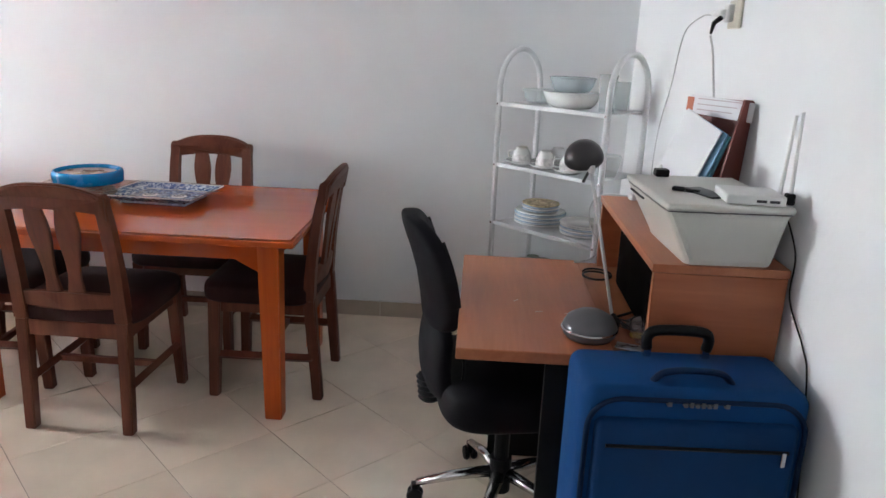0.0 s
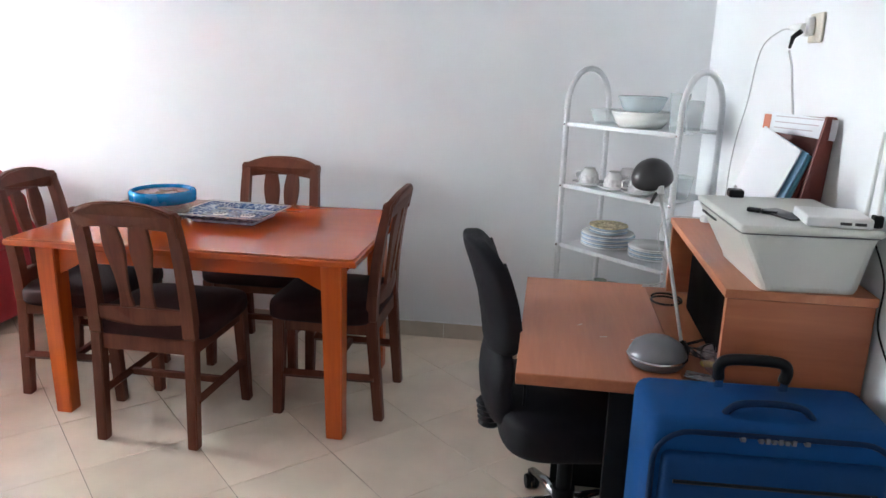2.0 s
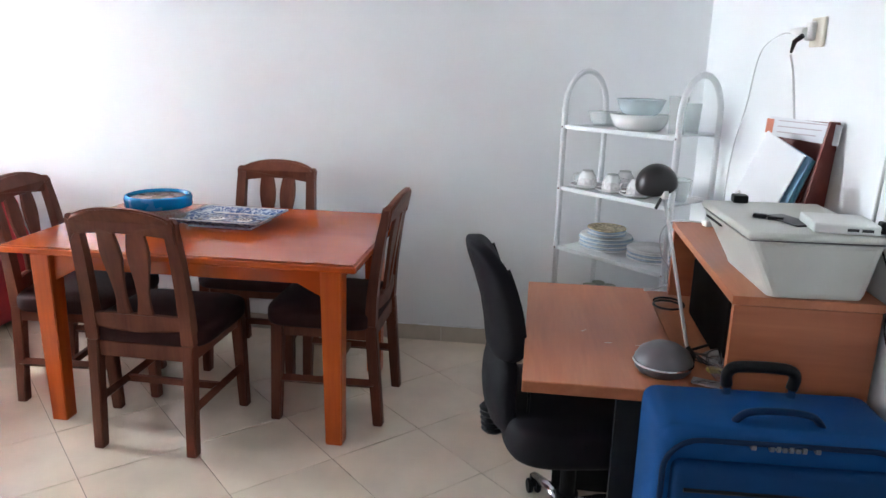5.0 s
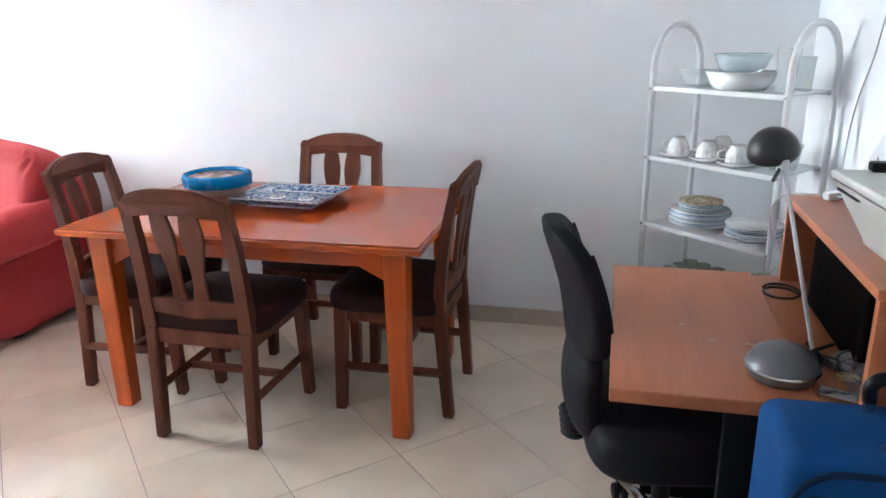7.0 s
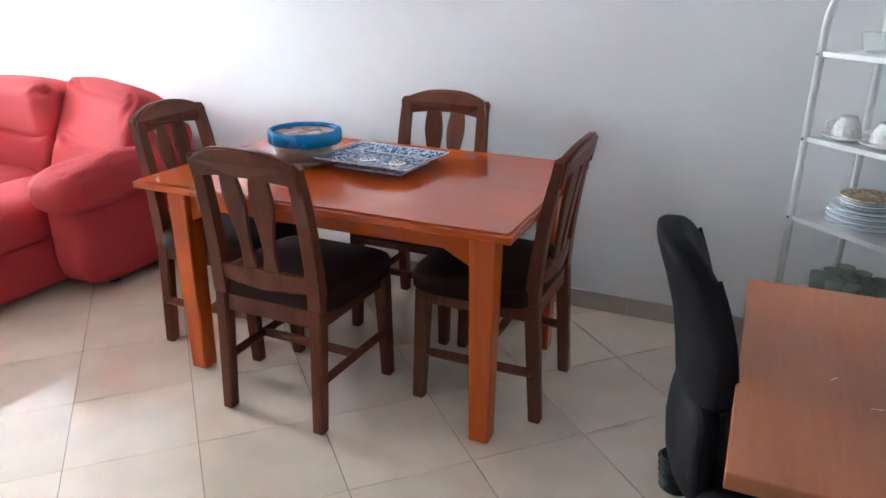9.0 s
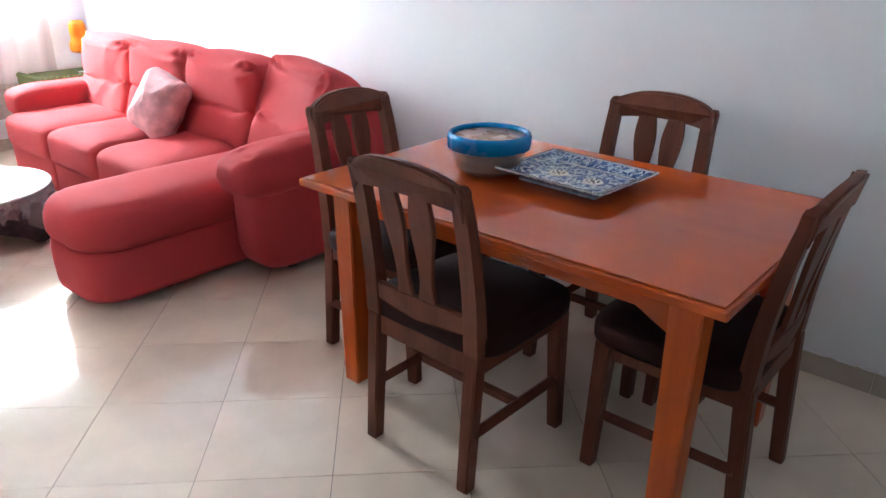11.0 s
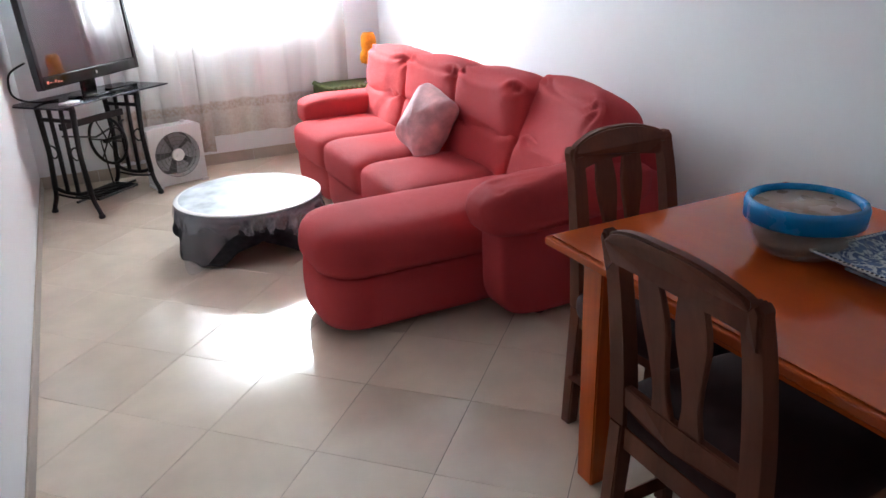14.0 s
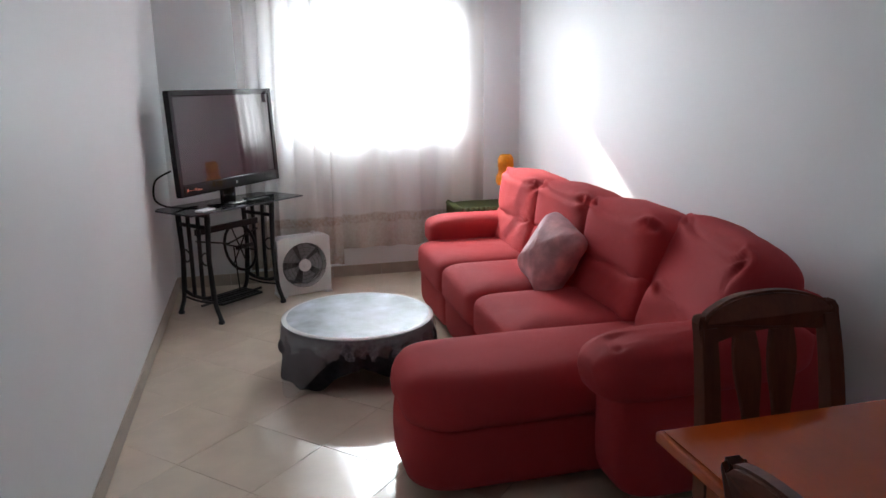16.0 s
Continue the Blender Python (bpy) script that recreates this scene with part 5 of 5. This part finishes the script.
printer()
t = thing("router", pose(1.155, 1.99, 1.136, 0, 0, -4), "white wireless router with two antennas on the printer", "router")
part("case", box(-0.064, 0.065, -0.045, 0.075, 0.0, 0.022, 0.004), M_WHITE, t)
bm = bmesh.new()
for k in range(2):
    box(0.0 + k * 0.028, 0.022 + k * 0.028, -0.0465, -0.0445, 0.007, 0.013, bm=bm)
part("ports", bm, M_DGREY, t, "row of dark vents")
part("antenna", tube([(0.072, -0.035, 0.0), (0.074, -0.030, 0.03), (0.079, -0.008, 0.205)], [0.0055, 0.005, 0.0038], 8), M_WHITE, t, smooth=True)
part("antenna", tube([(0.072, 0.035, 0.0), (0.073, 0.033, 0.03), (0.078, 0.028, 0.195)], [0.0055, 0.005, 0.0038], 8), M_WHITE, t, smooth=True)
part("antenna_hinge", box(0.062, 0.082, -0.045, -0.022, 0.004, 0.03, 0.004), M_BLACK, t, "black antenna hinge")
t = thing("dark_leaflet", pose(1.082, 2.060, 1.136, 0, 0, 22), "dark grey leaflet beside the router", "leaflet")
part("sheet", box(-0.035, 0.020, -0.055, 0.060, 0, 0.004), M_DGREY, t)
t = thing("keys", pose(1.030, 2.075, 1.136, 0, 0, -25), "bunch of black keys on the printer lid", "keys")
bm = box(-0.03, 0.0, -0.008, 0.008, 0, 0.010, 0.003)
box(0.002, 0.035, -0.010, 0.004, 0, 0.008, 0.002, bm=bm)
tube([(0.0 + 0.010 * math.cos(k * 0.7), 0.006 + 0.010 * math.sin(k * 0.7), 0.005) for k in range(9)], 0.0015, 5, bm=bm)
part("key_fob", bm, M_BLACK, t)
t = thing("small_black_device", pose(1.02, 2.275, 1.136), "small black cube-shaped device on the printer lid", "electronics")
part("case", box(-0.018, 0.018, -0.017, 0.017, 0, 0.020, 0.004), M_BLACK, t)


def magazine_rack():
    t = thing("paper_holder", pose(1.140, 2.385, 0.9880, 0, 0, -57), "maroon paper holder with calendar header on the desk shelf", "paper holder")
    lean = pose(0, 0, 0, -4, 0, 0)
    part("back_board", box(-0.10, 0.10, 0.045, 0.055, 0.0, 0.352, 0.002, m=lean), M_LEATHER, t)
    part("side_board", prism([(0, 0), (-0.10, 0), (-0.035, 0.355), (0.0, 0.355)], 0.0, 0.006, m=lean @ pose(0.10, 0.05, 0, 0, 0, 90)), M_LEATHER, t)
    part("header_card", box(-0.112, 0.106, 0.034, 0.037, 0.300, 0.352, 0.001, m=lean @ pose(0, 0, 0, 0, 2, 0)), M_PAPER, t, "white calendar header with orange mark")
    part("header_mark", box(-0.108, -0.085, 0.0325, 0.0335, 0.310, 0.348, m=lean), M_ORANGE, t)
    bm = bmesh.new()
    for k in range(3):
        box(-0.07, 0.08 - 0.015 * k, 0.0325, 0.0335, 0.344 - 0.015 * k, 0.3465 - 0.015 * k, m=lean, bm=bm)
    part("header_lines", bm, M_GREYBAR, t)
    for i, (name, m_, dx, dz) in enumerate((("white_sheet", M_PAPER, -0.035, 0.290), ("blue_folder", M_PAPERB, -0.012, 0.288), ("teal_folder", M_PAPERT, 0.0, 0.280), ("maroon_folder", M_LEATHER, 0.01, 0.265))):
        y = -0.018 + 0.012 * i
        part(name, box(dx - 0.075, dx + 0.062, y, y + 0.006, 0.004, dz, 0.0015, m=lean @ pose(-0.064, 0, 0.006, 0, 22 - 2.0 * i, 0)), m_, t)


magazine_rack()

# socket and cables
t = thing("wall_socket", pose(XE, 2.62, 1.566), "cream double wall socket on the wall above the desk", "socket")
part("plate", box(-0.010, -0.001, -0.072, 0.030, -0.040, 0.040, 0.004), M_CREAM, t)
part("adapter", box(-0.028, -0.010, -0.022, 0.022, -0.022, 0.030, 0.006), M_WHITE, t, "white plug adapter")
part("plug", tube([(-0.03, 0.00, 0.0), (-0.032, 0.05, 0.004), (-0.034, 0.12, 0.008)], [0.014, 0.013, 0.006], 10), M_WHITE, t, smooth=True)
part("plug", tube([(-0.045, -0.02, -0.01), (-0.058, 0.0, -0.025), (-0.060, 0.012, -0.055)], [0.008, 0.007, 0.004], 8), M_BLACK, t, "black plug", True)
t = thing("cable", pose(0, 0, 0), "thin white cable hanging from the wall socket", "cable")
part("cord", tube(smooth_path([(1.231, 2.74, 1.568), (1.228, 2.82, 1.567), (1.235, 3.008, 1.534), (1.238, 3.088, 1.467), (1.243, 3.160, 1.335), (1.247, 3.270, 1.194), (1.250, 3.33, 1.042), (1.252, 3.34, 0.80)], 6), 0.0024, 6), M_CABLEW, t, smooth=True)
t = thing("cable", pose(0, 0, 0), "grey power cable from the socket down behind the paper holder", "cable")
part("cord", tube(smooth_path([(1.205, 2.632, 1.505), (1.225, 2.655, 1.46), (1.235, 2.655, 1.40), (1.240, 2.634, 1.33), (1.248, 2.62, 1.25), (1.250, 2.61, 1.0)], 6), 0.0035, 6), M_CABLEW, t, smooth=True)
t = thing("cable", pose(0, 0, 0), "black cable running down the wall behind the suitcase", "cable")
part("cord", tube(smooth_path([(1.240, 2.02, 1.13), (1.258, 1.95, 1.03), (1.259, 1.941, 0.925), (1.259, 1.84, 0.85), (1.259, 1.79, 0.78), (1.259, 1.73, 0.50), (1.255, 1.66, 0.02)], 6), 0.0021, 6), M_BLACK, t, smooth=True)
t = thing("cable", pose(0, 0, 0), "white cable looping over the end of the desk shelf", "cable")
part("cord", tube(smooth_path([(1.02, 2.30, 1.145), (1.04, 2.36, 1.150), (1.07, 2.44, 1.08), (1.06, 2.56, 1.02), (1.05, 2.66, 0.998), (0.97, 2.70, 0.993), (0.932, 2.722, 0.975), (0.915, 2.735, 0.935),
                               (0.925, 2.745, 0.87), (0.955, 2.748, 0.82), (0.955, 2.735, 0.782), (0.925, 2.715, 0.762), (0.893, 2.705, 0.757)], 6), 0.0026, 6), M_CABLEW, t, smooth=True)
part("connector", tube([(0.895, 2.7055, 0.7575), (0.875, 2.700, 0.7575)], 0.0048, 8), M_WHITE, t, "small white connector")
t = thing("plug_adapter", pose(1.045, 2.665, 0.9875, 0, 0, 25), "small white plug adapter lying on the desk shelf", "adapter")
part("case", box(-0.02, 0.02, -0.012, 0.012, 0.0, 0.020, 0.004), M_WHITE, t)
part("socket_face", box(0.020, 0.032, -0.008, 0.008, 0.002, 0.016, 0.002), M_BLACK, t, "black end")
t = thing("cable", pose(0, 0, 0), "black coiled cable lying on the desk", "cable")
part("cord", tube([(0.93 + 0.045 * math.cos(k * 0.4), 2.56 + 0.05 * math.sin(k * 0.4), 0.752 + 0.0006 * k) for k in range(24)], 0.0035, 6), M_BLACK, t, smooth=True)


# ---- the shelf rack and its crockery ----
RX, RY, RT, RW, RD = 0.615, 3.66, -43.0, 0.576, 0.284
RACK = pose(RX, RY, 0, 0, 0, RT)
LEVELS = (0.10, 0.375, 0.650, 0.925, 1.200)


def rack():
    t = thing("shelf_rack", RACK, "white tubular metal rack with arched ends and five shelves", "shelf")
    for x in (0.0, RW):
        pts = [(x, 0, 0.0), (x, 0, 1.27)]
        for k in range(1, 12):
            a = math.pi * k / 12
            pts.append((x, RD / 2 - RD / 2 * math.cos(a), 1.27 + 0.165 * math.sin(a)))
        pts += [(x, RD, 1.27), (x, RD, 0.0)]
        part("end_hoop", tube(pts, 0.0125, 10), M_WHITEMETAL, t, smooth=True)
    for z in LEVELS:
        sh = part("shelf", box(0.012, RW - 0.012, 0.004, RD - 0.004, z - 0.004, z, 0.001), M_WHITEMETAL, t)
        bm = box(0.012, RW - 0.012, -0.008, 0.004, z - 0.014, z + 0.004, 0.002)
        box(0.012, RW - 0.012, RD - 0.004, RD + 0.008, z - 0.014, z + 0.004, 0.002, bm=bm)
        part("shelf_rail", bm, M_WHITEMETAL, t)
    for x, y in ((0, 0), (RW, 0), (0, RD), (RW, RD)):
        for z in LEVELS[1:]:
            part("bolt", lathe([(0, 0), (0.006, 0), (0.005, 0.004), (0, 0.005)], 8), M_CHROME, t).matrix_local = pose(x, y - 0.0125 if y == 0 else y + 0.0125, z - 0.005, 90 if y == 0 else -90)


rack()


def on_rack(x, y, level, rz=0):
    return RACK @ pose(x, y, LEVELS[level] + 0.0005, 0, 0, rz)


def glass_bowl(m, r, h, material, label, name="bowl"):
    t = thing(name, m, label, "bowl")
    part("body", lathe([(0, 0), (r * 0.7, 0), (r * 0.85, h * 0.3), (r, h), (r * 0.96, h), (r * 0.8, h * 0.32), (r * 0.66, 0.006), (0, 0.006)], 32), material, t, smooth=True)
    part("lip", lathe([(r * 0.97, h - 0.004), (r * 1.03, h), (r * 0.97, h + 0.004)], 32), material, t, smooth=True)
    return t


glass_bowl(on_rack(0.12, 0.14, 4), 0.080, 0.060, M_CLEAR, "clear glass bowl on the top shelf of the rack")
glass_bowl(on_rack(0.30, 0.13, 4), 0.125, 0.062, M_PORC, "wide white casserole dish on the top shelf of the rack", "casserole_dish")
glass_bowl(on_rack(0.30, 0.13, 4) @ pose(0, 0, 0.064), 0.100, 0.060, M_BLUEGLASS, "blue-tinted glass dish stacked on the casserole", "glass_dish")


def tumbler(m, r, h, material, label, name="glass"):
    t = thing(name, m, label, "glass", "glasses on the rack")
    part("body", lathe([(0, 0), (r * 0.8, 0), (r, h), (r * 0.93, h), (r * 0.74, 0.008), (0, 0.008)], 20), material, t, smooth=True)
    return t


tumbler(on_rack(0.50, 0.10, 4), 0.040, 0.15, M_CLEAR, "tall clear glass jug on the top shelf", "glass_jug")
tumbler(on_rack(0.50, 0.21, 4), 0.033, 0.12, M_CLEAR, "clear drinking glass on the top shelf")
glass_bowl(on_rack(0.50, 0.14, 3), 0.062, 0.09, M_CLEAR, "clear glass bowl at the end of the second shelf")


def cup(m):
    t = thing("cup_and_saucer", m, "white porcelain cup turned upside down on a saucer on the rack", "cup", "cups on the rack")
    part("saucer", lathe([(0, 0.0), (0.035, 0.0), (0.062, 0.012), (0.060, 0.015), (0.034, 0.005), (0, 0.004)], 28), M_PORC, t, smooth=True)
    part("cup", lathe([(0, 0.060), (0.018, 0.060), (0.020, 0.066), (0.022, 0.060), (0.031, 0.046), (0.038, 0.008), (0.035, 0.008), (0.028, 0.044), (0, 0.055)], 28), M_PORC, t, smooth=True)
    part("handle", tube(smooth_path([(0.034, 0, 0.020), (0.055, 0, 0.022), (0.055, 0, 0.044), (0.030, 0, 0.050)], 4), 0.0035, 6), M_PORC, t, smooth=True)
    part("decoration", lathe([(0.0378, 0.014), (0.0335, 0.040)], 14), mat("grey_floral_print", (0.70, 0.68, 0.68), 0.2, var=0.25, scale=70), t, "grey floral band")
    return t


cu = cup(on_rack(0.085, 0.08, 3, 190) @ Matrix.Scale(1.2, 4))
for x, y, r in ((0.22, 0.085, 40), (0.19, 0.215, 150), (0.355, 0.08, 220), (0.33, 0.215, 80)):
    copy_thing(cu, on_rack(x, y, 3, r) @ Matrix.Scale(1.0, 4))


def plates(m, n, r, top, label, cover=M_PLATEB):
    t = thing("plate_stack", m, label, "plates")
    for k in range(n):
        z = k * 0.0085
        rr = r * (1 - 0.02 * math.sin(k * 2.3)) * (1 if k < n - top else 0.72)
        part("plate", lathe([(0, z), (rr * 0.55, z), (rr, z + 0.013), (rr * 0.98, z + 0.017), (rr * 0.55, z + 0.006), (0, z + 0.005)], 32), (cover if k >= n - 1 else (M_PLATEB if k % 2 else M_PORC)), t, smooth=True)
    return t


plates(on_rack(0.17, 0.14, 2), 11, 0.120, 4, "stack of blue-rimmed white plates with patterned saucers on top", M_PLATEY)
plates(on_rack(0.42, 0.135, 2), 6, 0.105, 0, "lower stack of blue-rimmed white plates on the rack", M_PORC)
j = tumbler(on_rack(0.10, 0.07, 1), 0.030, 0.085, M_JAR, "small greenish glass jar on the lower shelf of the rack", "glass_jar")
random.seed(4)
for ix in range(7):
    for iy in range(3):
        if ix or iy:
            copy_thing(j, on_rack(0.10 + ix * 0.065 + random.uniform(-.004, .004), 0.07 + iy * 0.068, 1, 0))

# ---- skirting and floor tiles ----
SK = 0.085


def skirt_run(name, x0, y0, x1, y1, nx, ny):
    root = new(name)
    tagged(root, kind="structure")
    L = math.hypot(x1 - x0, y1 - y0)
    n = max(1, round(L / 0.40))
    dx, dy = (x1 - x0) / n, (y1 - y0) / n
    me = None
    for i in range(n):
        if me is None:
            bm = box(0.001, L / n - 0.001, 0.0015, 0.010, 0.0, SK, 0.0015, 1)
            ob = part("tile", bm, M_SKIRT, root)
            me = ob.data
        else:
            ob = new("tile", me)
            ob.parent = root
        ob.matrix_world = pose(x0 + dx * i, y0 + dy * i, 0, 0, 0, math.degrees(math.atan2(dy, dx)))


skirt_run("baseboard_north", XE, YN, XW, YN, 0, -1)
bm = bmesh.new()
rnd = random.Random(12)
x = -0.95
while x < 1.1:
    w = rnd.uniform(0.05, 0.22)
    box(x, x + w, YN - 0.013, YN - 0.001, SK + 0.0005, SK + rnd.uniform(0.003, 0.006), 0.001, 1, bm=bm)
    x += w + rnd.uniform(0.0, 0.04)
structure("trim", bm, M_PAPER)
skirt_run("baseboard_west", XW, YN, XW, YS, 1, 0)
skirt_run("baseboard_south", XW, YS, XC, YS, 0, 1)
skirt_run("baseboard_return", XC, YS, XC, YB, 1, 0)
skirt_run("baseboard_back", XC, YB, XE, YB, 0, 1)
skirt_run("baseboard_east", XE, YB, XE, YN, -1, 0)

tile_mesh = None
HALF = 0.2828
BX0, BX1, BY0, BY1 = XW - 0.02, XE + 0.02, YB - 0.02, YN + 0.02


def clipped(poly, inside, cut):
    out = []
    for k in range(len(poly)):
        a, b = poly[k - 1], poly[k]
        if inside(a) != inside(b):
            out.append(cut(a, b))
        if inside(b):
            out.append(b)
    return out


def cut_at(axis, v):
    def f(a, b):
        t = (v - a[axis]) / (b[axis] - a[axis])
        return (a[0] + (b[0] - a[0]) * t, a[1] + (b[1] - a[1]) * t)
    return f


for i in range(-40, 40):
    for k in range(-40, 40):
        x = -2.178 + HALF * (i + k) + HALF
        y = 2.464 + HALF * (i - k)
        q = 0.2811
        south = YS - 0.02 if x < XC - 0.02 else BY0
        poly = [(x + q, y), (x, y + q), (x - q, y), (x, y - q)]
        n = len(poly)
        whole = list(poly)
        for axis, v, s in ((0, BX0, 1), (0, BX1, -1), (1, south, 1), (1, BY1, -1)):
            if poly:
                poly = clipped(poly, lambda p: (p[axis] - v) * s >= 0, cut_at(axis, v))
        if len(poly) < 3:
            continue
        size = abs(sum(poly[j - 1][0] * poly[j][1] - poly[j][0] * poly[j - 1][1] for j in range(len(poly)))) / 2
        if size < 0.0004:
            continue
        if poly == whole:
            if tile_mesh is None:
                ob = part("floor_tile", box(-0.1988, 0.1988, -0.1988, 0.1988, -0.010, 0.0, 0.0004, 1), M_TILE, floor)
                tile_mesh = ob.data
            else:
                ob = new("floor_tile", tile_mesh)
                ob.parent = floor
            ob.matrix_world = pose(x, y, 0, 0.11 * math.sin(i * 5.3 + k * 2.1), 0.11 * math.sin(i * 3.7 - k * 4.9), 45)
        else:
            bm = bmesh.new()
            up = [bm.verts.new((px - x, py - y, 0.0)) for px, py in poly]
            low = [bm.verts.new((px - x, py - y, -0.010)) for px, py in poly]
            bm.faces.new(up)
            bm.faces.new(low[::-1])
            for j in range(len(up)):
                bm.faces.new((up[j - 1], low[j - 1], low[j], up[j]))
            bmesh.ops.recalc_face_normals(bm, faces=bm.faces[:])
            ob = part("floor_tile", bm, M_TILE, floor)
            ob.matrix_world = pose(x, y, 0)
